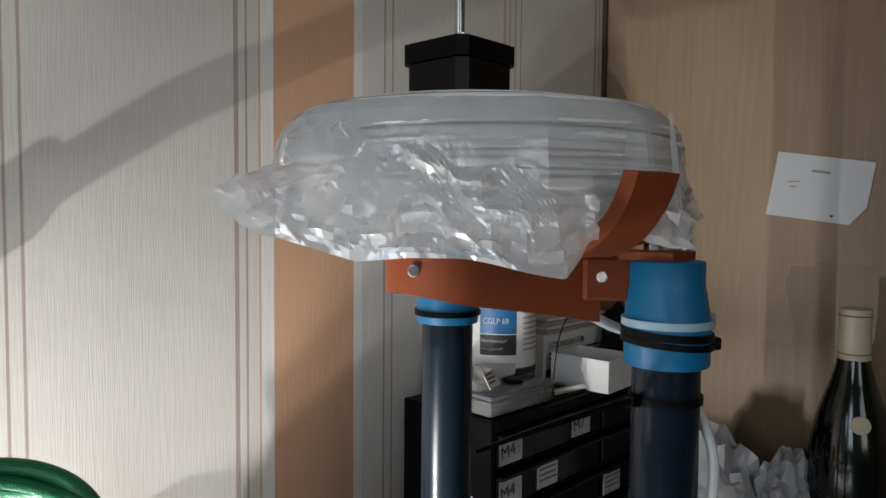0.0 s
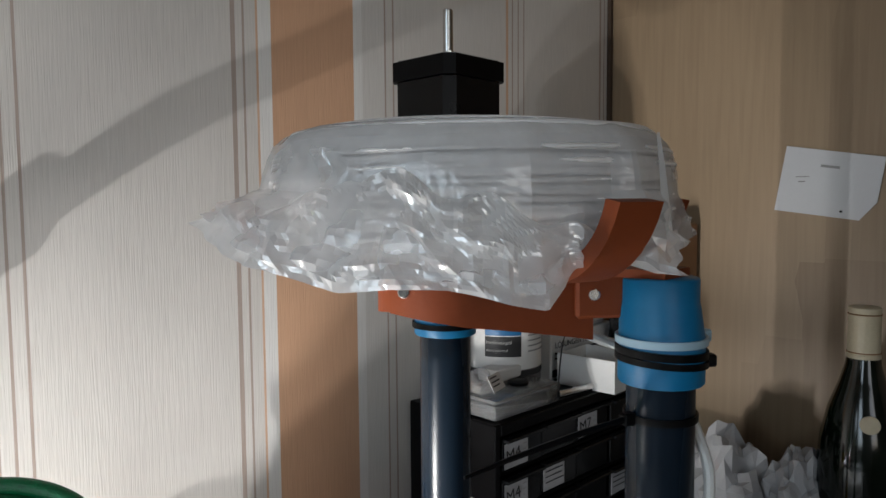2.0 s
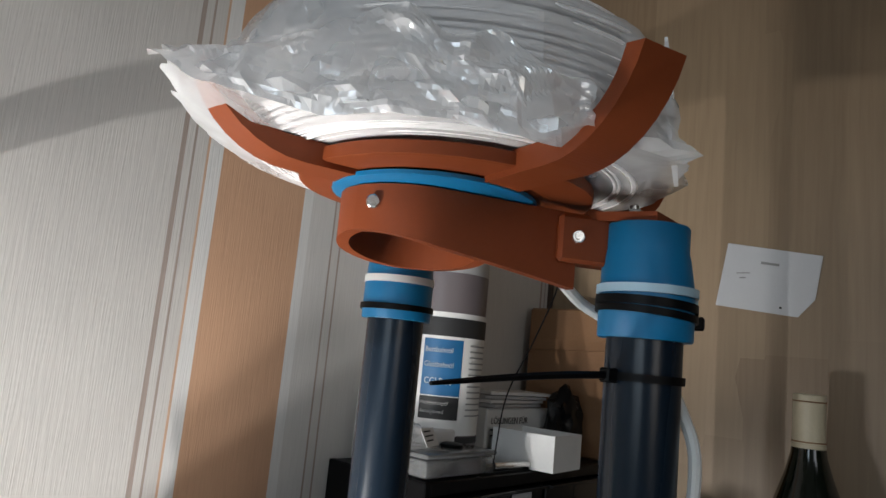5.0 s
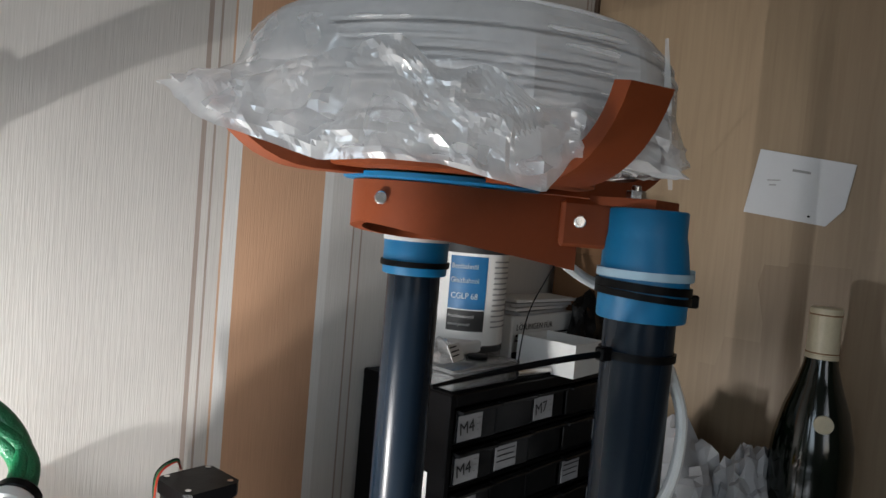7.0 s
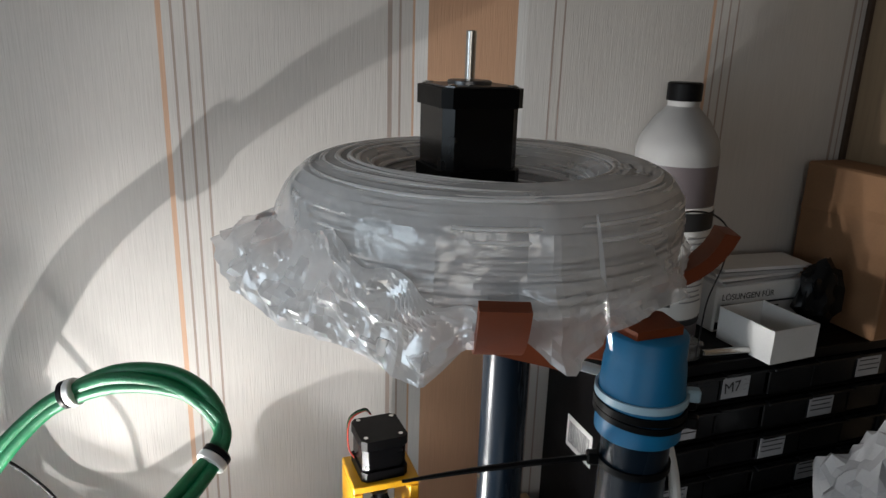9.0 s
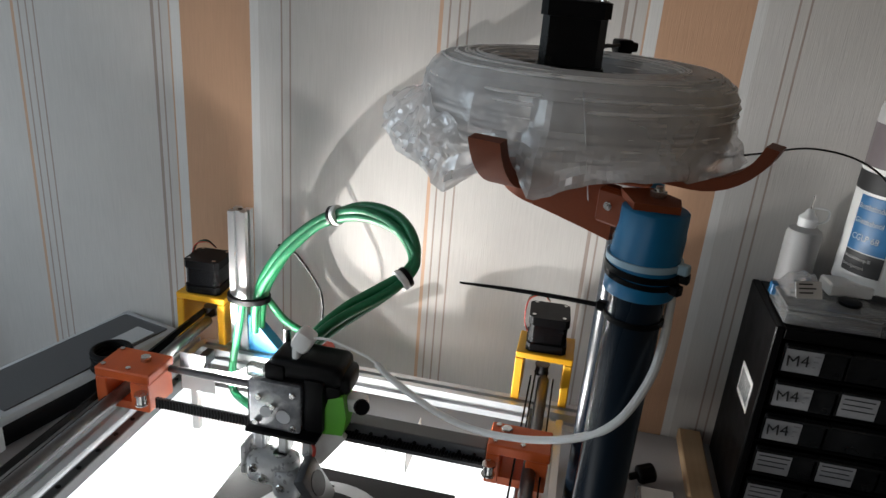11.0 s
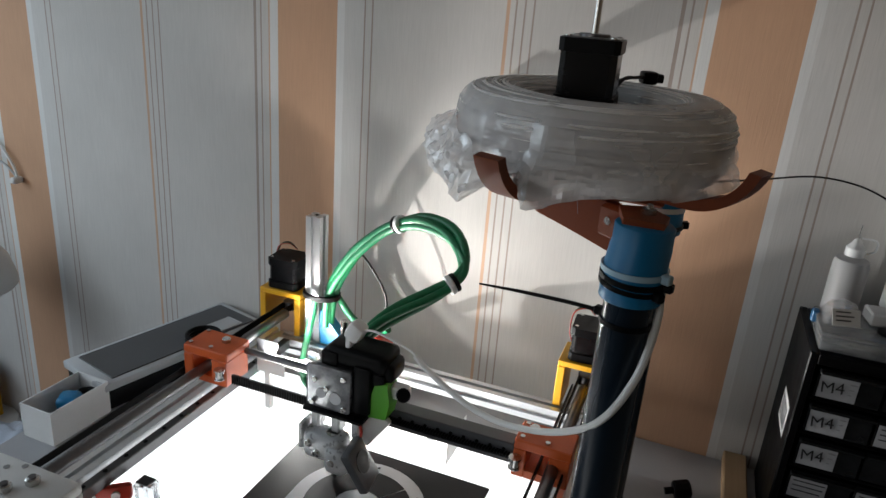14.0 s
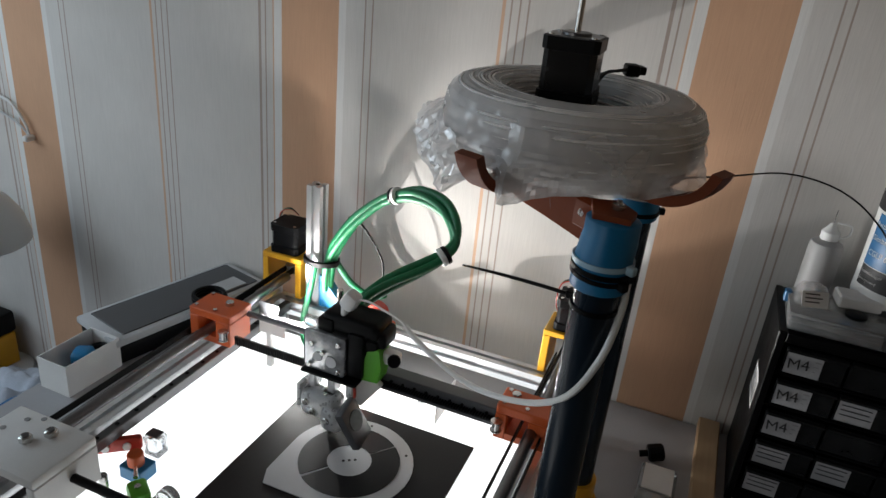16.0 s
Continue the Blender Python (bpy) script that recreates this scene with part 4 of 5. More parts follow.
    for i in range(4):
        m = Matrix.Translation((0.675 + rng.uniform(-0.006, 0.006), 0.514, z + 0.0532 + 0.0042 * i)) @ Matrix.Rotation(rng.uniform(-0.12, 0.12), 4, "Z")
        part("leaflet", prism(B(), [(-0.055, -0.022), (0.055, -0.022), (0.055, 0.024), (-0.055, 0.024)], 0, 0.0032, m), WHITE_C if i % 2 else TISSUE, k)
    # chrome tool
    g = thing("chrome_tool", "slim chrome tool lying on the cabinet", "tool", (0.59, 0.44, z))
    part("shank", cyl(B(), (0.563, 0.443, z + 0.0045), (0.620, 0.4375, z + 0.0045), 0.004, 14, 0.001), STEEL, g)
    part("grip", cyl(B(), (0.545, 0.445, z + 0.006), (0.562, 0.4432, z + 0.006), 0.0055, 14, 0.001), BLACK, g)
    # brown carton in the corner
    h = thing("cardboard_box", "worn brown cardboard box standing in the corner", "box", (0.79, 0.49, z))
    part("sides", box(B(), 0.765, 0.822, 0.425, 0.546, z + 0.0005, z + 0.172, 0.002), CARDB, h)
    part("flap", prism(B(), [(0, 0), (0.118, 0.004), (0.114, 0.05), (0.004, 0.046)], 0, 0.0025, Matrix.Translation((0.7645, 0.543, z + 0.120)) @ Matrix.Rotation(radians(-90), 4, "Z") @ Matrix.Rotation(radians(78), 4, "X")), CARDB, h)
    e = thing("dark_pouch", "crumpled dark plastic pouch on the cabinet", "pouch", (0.735, 0.475, z))
    bm = B()
    g2 = bmesh.ops.create_icosphere(bm, subdivisions=3, radius=1)
    for v in bm.verts:
        n1 = 1 + 0.35 * noise.noise(v.co * 2.3) + 0.15 * noise.noise(v.co * 6)
        v.co = Vector((0.733 + 0.026 * v.co.x * n1, 0.470 + 0.018 * v.co.y * n1, z + 0.040 + 0.0390 * max(-1.0, v.co.z * n1)))
    part("film", bm, BLACK_G, e, sharp=25)


# ---- by the east wall ----
def build_east_side():
    n = thing("wall_note", "white handwritten note stuck to the wooden panel", "note", (EAST_X, 0.285, 1.38))
    pts = [(0.325, 1.426), (0.226, 1.409), (0.233, 1.362), (0.250, 1.343), (0.337, 1.354)]
    bm = B()
    rings = [[(EAST_X - off - 0.0016 * (1 if i in (1, 2) else 0), y, zz) for i, (y, zz) in enumerate(pts)] for off in (0.0008, 0.0014)]
    part("paper", ring_mesh(bm, rings), NOTE_M, n)
    bm = B()
    box(bm, EAST_X - 0.0042, EAST_X - 0.0032, 0.269, 0.288, 1.3995, 1.4022, 0, 1, Matrix.Rotation(radians(9), 4, "X"))
    part("ink_bar", bm, INK_G, n)
    bm = B()
    box(bm, EAST_X - 0.0036, EAST_X - 0.0028, 0.300, 0.314, 1.3905, 1.3915)
    box(bm, EAST_X - 0.0036, EAST_X - 0.0028, 0.304, 0.311, 1.3850, 1.3862)
    part("pencil_bar", bm, INK_G, n)
    part("pin", cyl(B(), (EAST_X - 0.0045, 0.267, 1.3525), (EAST_X - 0.0015, 0.267, 1.3525), 0.0012, 8), BLACK, n)
    # wine bottle
    cx, cy = 0.745, 0.2185
    w = thing("wine_bottle", "dark green wine bottle with a cream foil neck", "bottle", (cx, cy, TABLE_Z))
    top = 1.264 - TABLE_Z
    part("glass", lathe(B(), [(0.034, 0.0005), (0.037, 0.004), (0.0372, top - 0.150), (0.0355, top - 0.128), (0.029, top - 0.098), (0.0205, top - 0.074), (0.0155, top - 0.056), (0.0142, top - 0.045)], cx, cy, 40, TABLE_Z), GLASS_G, w)
    part("foil", lathe(B(), [(0.0147, top - 0.050), (0.0147, top - 0.046), (0.0143, top - 0.0455), (0.0138, top - 0.006), (0.0142, top - 0.005), (0.0142, top - 0.001), (0.0125, top)], cx, cy, 32, TABLE_Z), FOIL, w, "cream foil capsule with two rings")
    part("foil_ring", torus(B(), (cx, cy, TABLE_Z + top - 0.0435), 0.0145, 0.0007, 32, 6), CARDB, w)
    part("foil_ring", torus(B(), (cx, cy, TABLE_Z + top - 0.007), 0.0142, 0.0007, 32, 6), CARDB, w)
    d = Vector((-0.80, -0.30, 0)).normalized()
    sd = Vector((d.y, -d.x, 0))
    c = Vector((cx, cy, TABLE_Z + top - 0.106)) + d * 0.0318 + sd * -0.004
    part("seal", cyl(B(), c - d * 0.0012, c + d * 0.0010, 0.0085, 24), FOIL, w, "round cream paper seal")
    # crumpled paper
    for nm, (px, py, pz), (rx, ry, rz), sd in (("crumpled_paper", (0.700, 0.330, 1.035), (0.055, 0.050, 0.078), 1), ("crumpled_paper", (0.725, 0.270, 1.045), (0.045, 0.030, 0.070), 5), ("crumpled_paper", (0.620, 0.330, 0.995), (0.075, 0.050, 0.055), 9)):
        bm = B()
        bmesh.ops.create_icosphere(bm, subdivisions=4, radius=1)
        o = Vector((sd * 3.1, sd, sd * 0.7))
        for v in bm.verts:
            n1 = 1 + 0.55 * (abs(noise.noise(v.co * 1.8 + o)) - 0.2) + 0.30 * (abs(noise.noise(v.co * 4.1 + o)) - 0.2) + 0.1 * noise.noise(v.co * 9 + o)
            q = v.co * n1
            v.co = Vector((min(px + rx * q.x, EAST_X - 0.004), py + ry * q.y, max(TABLE_Z + 0.0008, pz + rz * q.z)))
        solid(nm, bm, TISSUE, "crumpled white tissue paper heaped on the bench", "paper", "crumpled paper by the wooden panel", sharp=18)
    # pine board on edge beside the cabinet
    solid("pine_board", box(B(), 0.4175, 0.4435, 0.10, WALL_Y - 0.004, TABLE_Z + 0.0006, 0.960, 0.0015), PINE, "narrow pale pine board lying along the cabinet", "board")
    b = thing("clear_blister_pack", "small clear plastic pack with white card", "package", (0.385, 0.40, TABLE_Z))
    part("shell", box(B(), 0.362, 0.402, 0.372, 0.425, TABLE_Z + 0.0006, TABLE_Z + 0.022, 0.004, 2), CLEAR, b)
    part("card", box(B(), 0.366, 0.398, 0.377, 0.420, TABLE_Z + 0.0225, TABLE_Z + 0.0235), LAB_W, b)
    k = thing("thumb_wheel", "small black ribbed thumb wheel on the bench", "thumb wheel", (0.372, 0.452, TABLE_Z))
    part("grip", cyl(B(), (0.366, 0.452, TABLE_Z + 0.012), (0.383, 0.458, TABLE_Z + 0.016), 0.0105, 10, 0.002), BLACK, k)
    part("stem", cyl(B(), (0.357, 0.449, TABLE_Z + 0.010), (0.366, 0.452, TABLE_Z + 0.012), 0.004, 10), BLACK, k)


# ---- printer ----
def profile_bar(bm, p0, p1, s, slots=True):
    """A square extruded bar with a slot along each side."""
    p0, p1 = Vector(p0), Vector(p1)
    d = (p1 - p0).normalized()
    ref = Vector((0, 0, 1)) if abs(d.z) < 0.5 else Vector((1, 0, 0))
    u = d.cross(ref).normalized()
    v = u.cross(d)
    h, g, dp = s / 2, s * 0.15, s * 0.22
    loop = []
    for k in range(4):
        a = (u, v, -u, -v)[k]
        b = (v, -u, -v, u)[k]
        for x, y in ((h, -h), (h, -g), (h - dp, -g), (h - dp, g), (h, g)):
            loop.append(a * x + b * y)
    return ring_mesh(bm, [[p + q for q in loop] for p in (p0, p1)])


def build_printer():
    zt = 1.022
    t = thing("printer_frame", "aluminium profile frame of a home-built 3D printer", "printer frame", (0.07, 0.24, TABLE_Z))
    for p0, p1 in (((-0.150, -0.02, zt - 0.010), (-0.150, 0.462, zt - 0.010)), ((0.268, -0.02, zt - 0.010), (0.268, 0.430, zt - 0.010)), ((-0.140, 0.452, zt - 0.010), (0.300, 0.452, zt - 0.010)), ((-0.140, -0.01, zt - 0.010), (0.258, -0.01, zt - 0.010))):
        part("profile_bar", profile_bar(B(), p0, p1, 0.020), ALU, t)
    for p0, p1 in (((-0.127, 0.0, zt - 0.012), (-0.127, 0.441, zt - 0.012)), ((0.247, 0.0, zt - 0.012), (0.247, 0.441, zt - 0.012))):
        part("linear_rail", box(B(), p0[0] - 0.005, p0[0] + 0.005, p0[1], p1[1], zt - 0.012, zt + 0.001, 0.001), DARK_STEEL, t)
    for x in (-0.127, 0.247):
        for k in range(17):
            y = 0.02 + 0.025 * k
            part("rail_screw", lathe(B(), [(0.0022, 0), (0.0022, 0.0005)], x, y, 10, zt + 0.0012), BLACK, t)
    for x, y in ((-0.150, 0.452), (0.268, 0.44), (-0.150, -0.01), (0.268, -0.01)):
        part("leg", profile_bar(B(), (x, y, TABLE_Z + 0.0005), (x, y, zt - 0.0205), 0.020), ALU, t)
    # guide rods and belts along the sides
    for x in (-0.136, 0.252):
        part("guide_rod", cyl(B(), (x, 0.02, 1.052), (x, 0.452, 1.052), 0.006, 16), DARK_STEEL, t)
    for x in (-0.158, -0.146, 0.238, 0.262):
        part("drive_belt", box(B(), x - 0.0008, x + 0.0008, 0.03, 0.46, 1.044, 1.051), BLACK, t)
    # white glossy bed base, raised edge
    b = thing("bed_base", "white glass bed plate with an added glow", "bed plate", (0.06, 0.22, 0.96))
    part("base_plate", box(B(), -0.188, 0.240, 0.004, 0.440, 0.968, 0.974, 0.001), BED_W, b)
    part("underframe", box(B(), -0.17, 0.22, 0.03, 0.42, TABLE_Z + 0.0005, 0.9675), ALU, b)
    s = thing("build_sheet", "matt black build sheet on the white bed", "build sheet", (0.09, 0.2, 0.975))
    part("sheet", box(B(), -0.030, 0.186, 0.085, 0.338, 0.9745, 0.9775, 0.0008), PLATE, s)
    d = thing("test_disc_card", "pale printed card with black ring and white centre", "printed card", (0.078, 0.25, 0.978))
    cx, cy, zc = 0.076, 0.252, 0.9779
    out = [(cx + 0.068 * math.cos(radians(a)), cy + 0.068 * math.sin(radians(a))) for a in range(-95, 176, 9)] + [(cx - 0.068, cy - 0.050), (cx - 0.060, cy - 0.068)]
    part("card", prism(B(), out, zc, zc + 0.001), DISC, d)
    def ann(r0, r1, z, a0=0, a1=360, n=60):
        bm = B()
        rows = [[(cx + q * math.cos(radians(a)), cy + q * math.sin(radians(a)), h) for q, h in ((r0, z), (r1, z), (r1, z + 0.0004), (r0, z + 0.0004))] for a in (a0 + (a1 - a0) * i / n for i in range(n + (a1 - a0 < 360)))]
        return ring_mesh(bm, rows, loop=a1 - a0 >= 360)
    part("black_ring", ann(0.0235, 0.0535, zc + 0.0011, 53, 231), PLATE, d, "glossy black half ring")
    part("black_ring", ann(0.0235, 0.0535, zc + 0.0011, 235, 411), PLATE, d, "glossy black half ring")
    for a, r in ((0, 0), (35, 0.0062), (215, 0.0062), (35, 0.061), (140, 0.061), (-60, 0.061), (95, 0.061)):
        part("hole_mark", lathe(B(), [(0.0016, 0), (0.0016, 0.0003)], cx + r * math.cos(radians(a)), cy + r * math.sin(radians(a)), 10, zc + 0.0012), INK, d)
    # carriage blocks on the side rods
    blocks = []
    for x0, x1, y0, y1, z1, nm in ((-0.1560, -0.1000, 0.286, 0.327, 1.081, "left"), (0.2140, 0.2680, 0.296, 0.331, 1.074, "right")):
        g = thing("carriage_block", "orange printed carriage block with steel nut and bolts", "carriage block", ((x0 + x1) / 2, (y0 + y1) / 2, 1.04), "carriage blocks on the side rods")
        zb = z1 - 0.040
        part("top_plate", box(B(), x0, x1, y0, y1, z1 - 0.010, z1, 0.0012), ORANGE, g)
        part("cheek", box(B(), x0, x0 + 0.012, y0, y1, zb, z1 - 0.010, 0.0010), ORANGE, g)
        part("cheek", box(B(), x1 - 0.020, x1 - 0.001, y0, y1 - 0.002, zb, z1 - 0.010, 0.0010), ORANGE, g)
        part("base_plate", box(B(), x0 + 0.012, x1 - 0.020, y0 + 0.001, y1 - 0.001, zb, zb + 0.008), ORANGE, g)
        sx = x1 - 0.018 if nm == "left" else x0 + 0.014
        part("nut", lathe(B(), [(0.0052, 0), (0.0052, 0.004), (0.0045, 0.0048), (0.003, 0.005)], sx, (y0 + y1) / 2 + 0.004, 6, z1 + 0.0002), STEEL, g)
        for bx, by in ((x0 + 0.006, y0 + 0.006), (x0 + 0.006, y1 - 0.006), (x1 - 0.024, y0 + 0.006)):
            part("screw", lathe(B(), [(0.0024, 0), (0.0024, 0.0018), (0.0014, 0.002)], bx, by, 10, z1 + 0.0002), STEEL, g)
        px = x1 + 0.004 if nm == "left" else x0 - 0.004
        part("idler", lathe(B(), [(0.006, 0), (0.006, 0.001), (0.0045, 0.0012), (0.0045, 0.010), (0.006, 0.0102), (0.006, 0.0115)], px - (0.008 if nm == "left" else -0.008), y0 - 0.0065, 18, z1 - 0.026), STEEL, g)
    # cross gantry
    g = thing("gantry", "black cross rail with toothed belt between the carriage blocks", "gantry rail", (0.06, 0.31, 1.05))
    part("rail_bar", box(B(), 0.0300, 0.2130, 0.304, 0.322, 1.040, 1.062, 0.001), GREY_D, g)
    part("round_rod", cyl(B(), (-0.0985, 0.318, 1.072), (0.045, 0.318, 1.072), 0.0035, 12), DARK_STEEL, g)
    part("toothed_belt", box(B(), 0.0300, 0.2130, 0.297, 0.3035, 1.050, 1.0515), BLACK, g)
    teeth = B()
    for k in range(60):
        x = 0.0315 + 0.003 * k
        box(teeth, x, x + 0.0016, 0.297, 0.3035, 1.0517, 1.0532)
    part("belt_teeth", teeth, BLACK, g)
    part("toothed_belt", box(B(), -0.0985, 0.0000, 0.2920, 0.2935, 1.0450, 1.0550), GREY_D, g)
    teeth = B()
    for k in range(33):
        x = -0.0975 + 0.003 * k
        box(teeth, x, x + 0.0015, 0.2937, 0.2950, 1.0450, 1.0550)
        box(teeth, x, x + 0.0015, 0.2905, 0.2918, 1.0450, 1.0550)
    part("belt_teeth", teeth, BLACK, g)
    for k in range(9):
        x = 0.095 + 0.0135 * k
        part("rail_bolt", cyl(B(), (x, 0.3038, 1.0545), (x, 0.3028, 1.0545), 0.0018, 8), BLACK, g)
    # back motors on yellow mounts
    for x, zm in ((0.2485, 1.122), (-0.1460, 1.122)):
        m = thing("stepper_motor", "black stepper motor on a yellow printed mount behind the printer", "motor", (x, 0.477, zm - 0.040), "motors behind the printer")
        stepper(m, x, 0.477, zm - 0.040, 0.040, radians(3))
        for sx in (-1, 1):
            for sy in (-1, 1):
                part("screw", lathe(B(), [(0.0022, 0), (0.0022, 0.0008)], x + 0.0155 * sx, 0.477 + 0.0155 * sy, 8, zm + 0.0002), STEEL, m)
        for k, c in enumerate((RED, HOSE, BLACK)):
            part("wire", tube(B(), smooth_path([(x - 0.020, 0.484 + 0.002 * k, zm - 0.034), (x - 0.026, 0.486, zm - 0.020), (x - 0.024, 0.488 + 0.002 * k, zm + 0.004), (x - 0.010, 0.492, zm + 0.010 + 0.001 * k), (x - 0.002, 0.499, zm + 0.001)]), 0.0008, 6), c, m)
        y = thing("motor_mount", "yellow printed motor mount on the frame corner", "motor mount", (x, 0.47, 1.0), "yellow motor mounts")
        bm = B()
        box(bm, x - 0.029, x + 0.031, 0.452, 0.502, 1.074, 1.0815, 0.001)
        box(bm, x - 0.029, x - 0.020, 0.452, 0.502, 1.0225, 1.074, 0.001)
        box(bm, x + 0.022, x + 0.031, 0.452, 0.502, 1.0225, 1.074, 0.001)
        part("body", bm, YELLOW, y)
        part("pulley", lathe(B(), [(0.008, 0), (0.008, 0.001), (0.006, 0.0012), (0.006, 0.010), (0.008, 0.0102), (0.008, 0.012)], x, 0.477, 20, 1.046), DARK_STEEL, y)
        for dx in (-0.006, 0.006):
            part("belt", box(B(), x + dx - 0.0008, x + dx + 0.0008, 0.335, 0.474, 1.048, 1.056), BLACK, y)
    # yellow foot beside the front pipe
    solid("pipe_foot", lathe(B(), [(0.024, 0.0005), (0.024, 0.020), (0.0205, 0.022), (0.0205, 0.045), (0.0165, 0.0455)], 0.301, 0.334, 28, TABLE_Z), YELLOW, "yellow printed foot round the pipe by the wall", "pipe foot")


def build_head():
    """The print head on the gantry."""
    t = thing("print_head", "print head with clear gear plate, black motor and fan duct", "print head", (0.05, 0.29, 1.0))
    part("gear_plate", box(B(), -0.002, 0.047, 0.2735, 0.2775, 1.062, 1.109, 0.0035, 2), SMOKE, t, "clear acrylic gear plate with bolts")
    part("gear_box", box(B(), 0.000, 0.046, 0.278, 0.292, 1.060, 1.107, 0.003, 2), GREY_D, t)
    for x, z in ((0.006, 1.068), (0.041, 1.068), (0.040, 1.101), (0.022, 1.086), (0.009, 1.094)):
        part("gear_bolt", cyl(B(), (x, 0.2732, z), (x, 0.2700, z), 0.0030, 12, 0.0006), STEEL, t)
    for x, z, r in ((0.031, 1.077, 0.0065), (0.015, 1.079, 0.0055)):
        part("gear", cyl(B(), (x, 0.2733, z), (x, 0.2724, z), r, 18), DISC, t)
    part("tab", box(B(), -0.004, 0.012, 0.2750, 0.2840, 1.1095, 1.121, 0.002, 2), CLEAR, t)
    part("extruder_motor", box(B(), 0.0475, 0.066, 0.2760, 0.318, 1.064, 1.116, 0.003, 2), BLACK, t)
    bm = B()
    box(bm, 0.0140, 0.080, 0.279, 0.318, 1.1085, 1.130, 0.007, 3)
    box(bm, 0.048, 0.086, 0.284, 0.316, 1.100, 1.121, 0.006, 3)
    box(bm, 0.012, 0.030, 0.277, 0.290, 1.109, 1.124, 0.002, 2)
    box(bm, 0.060, 0.079, 0.281, 0.300, 1.096, 1.110, 0.003, 2)
    part("cover", bm, BLACK, t, "lumpy black cover")
    bm = B()
    prism(bm, [(0, 0), (0.022, 0.002), (0.026, 0.024), (0.022, 0.050), (0.006, 0.044), (-0.001, 0.020)], 0, 0.026, Matrix.Translation((0.0640, 0.3020, 1.062)) @ Matrix.Scale(0.82, 4) @ Matrix.Rotation(radians(90), 4, "X"))
    part("side_bracket", bm, LIME, t, "lime green printed side bracket")
    bm = B()
    box(bm, 0.070, 0.100, 0.288, 0.302, 1.083, 1.098, 0.004, 2)
    box(bm, 0.066, 0.080, 0.284, 0.304, 1.064, 1.086, 0.004, 2)
    part("belt_clamp", bm, WHITE_P, t)
    part("clamp_knob", cyl(B(), (0.0965, 0.287, 1.093), (0.0985, 0.283, 1.095), 0.007, 14, 0.001), BLACK, t)
    part("under_tray", box(B(), -0.005, 0.062, 0.270, 0.316, 1.0555, 1.0595, 0.002, 2), BLACK, t)
    for x in (-0.003, 0.020, 0.043):
        part("support", box(B(), x, x + 0.010, 0.284, 0.300, 1.028, 1.0555, 0.002), MILKY, t)
    bm = B()
    box(bm, -0.008, 0.040, 0.272, 0.298, 0.997, 1.030, 0.009, 3)
    box(bm, -0.012, -0.006, 0.274, 0.296, 1.006, 1.036, 0.002, 2)
    box(bm, 0.020, 0.046, 0.268, 0.290, 0.988, 1.020, 0.008, 3)
    part("hot_end_shroud", bm, MILKY, t, "clear moulded hot end shroud")
    part("heat_break", lathe(B(), [(0.004, 0.982), (0.007, 0.988), (0.007, 1.030)], 0.024, 0.284, 16), STEEL, t)
    part("nozzle", lathe(B(), [(0.0006, 0.9795), (0.0035, 0.984), (0.0035, 0.988)], 0.030, 0.278, 12), STEEL, t)
    for x, z in ((0.013, 1.010), (0.030, 1.004), (0.004, 1.020)):
        part("shroud_screw", cyl(B(), (x, 0.2705, z), (x, 0.2665, z), 0.0042, 14, 0.0008), STEEL, t)
    m = Matrix.Translation((0.060, 0.272, 1.012)) @ Matrix.Rotation(radians(-24), 4, "Y") @ Matrix.Rotation(radians(10), 4, "X")
    bm = B()
    box(bm, -0.0045, 0.0055, -0.016, 0.016, -0.026, 0.022, 0.002, 2)
    bmesh.ops.transform(bm, matrix=m, verts=bm.verts)
    part("fan", bm, GREY_D, t, "dark grey part-cooling fan")
    bm = B()
    lathe(bm, [(0.0115, 0), (0.0115, 0.0006)], 0, 0, 24)
    bmesh.ops.transform(bm, matrix=m @ Matrix.Translation((0.0058, 0, 0.002)) @ Matrix.Rotation(radians(90), 4, "Y"), verts=bm.verts)
    part("fan_rotor", bm, BLACK, t)
    bm = B()
    box(bm, 0.050, 0.072, 0.292, 0.300, 1.020, 1.062, 0.002, 2, Matrix.Rotation(radians(35), 4, "Y"))
    part("fan_arm", bm, WHITE_P, t)
    part("red_wire", tube(B(), smooth_path([(0.052, 0.286, 1.050), (0.057, 0.280, 1.044), (0.056, 0.282, 1.036)]), 0.0016), RED, t)
    bm = B()
    box(bm, 0.035, 0.052, 0.280, 0.298, 1.137, 1.157, 0.005, 2, Matrix.Rotation(radians(30), 4, "Y"))
    box(bm, 0.034, 0.040, 0.284, 0.292, 1.123, 1.140, 0.0015)
    part("tube_connector", bm, WHITE_P, t, "white plastic tube connector")
    bm = B()
    cyl(bm, (0.018, 0.312, 1.126), (0.018, 0.312, 1.142), 0.0035, 12, 0.0006)
    part("pneumatic_fitting", bm, STEEL, t)
    t.location.x += 0.007


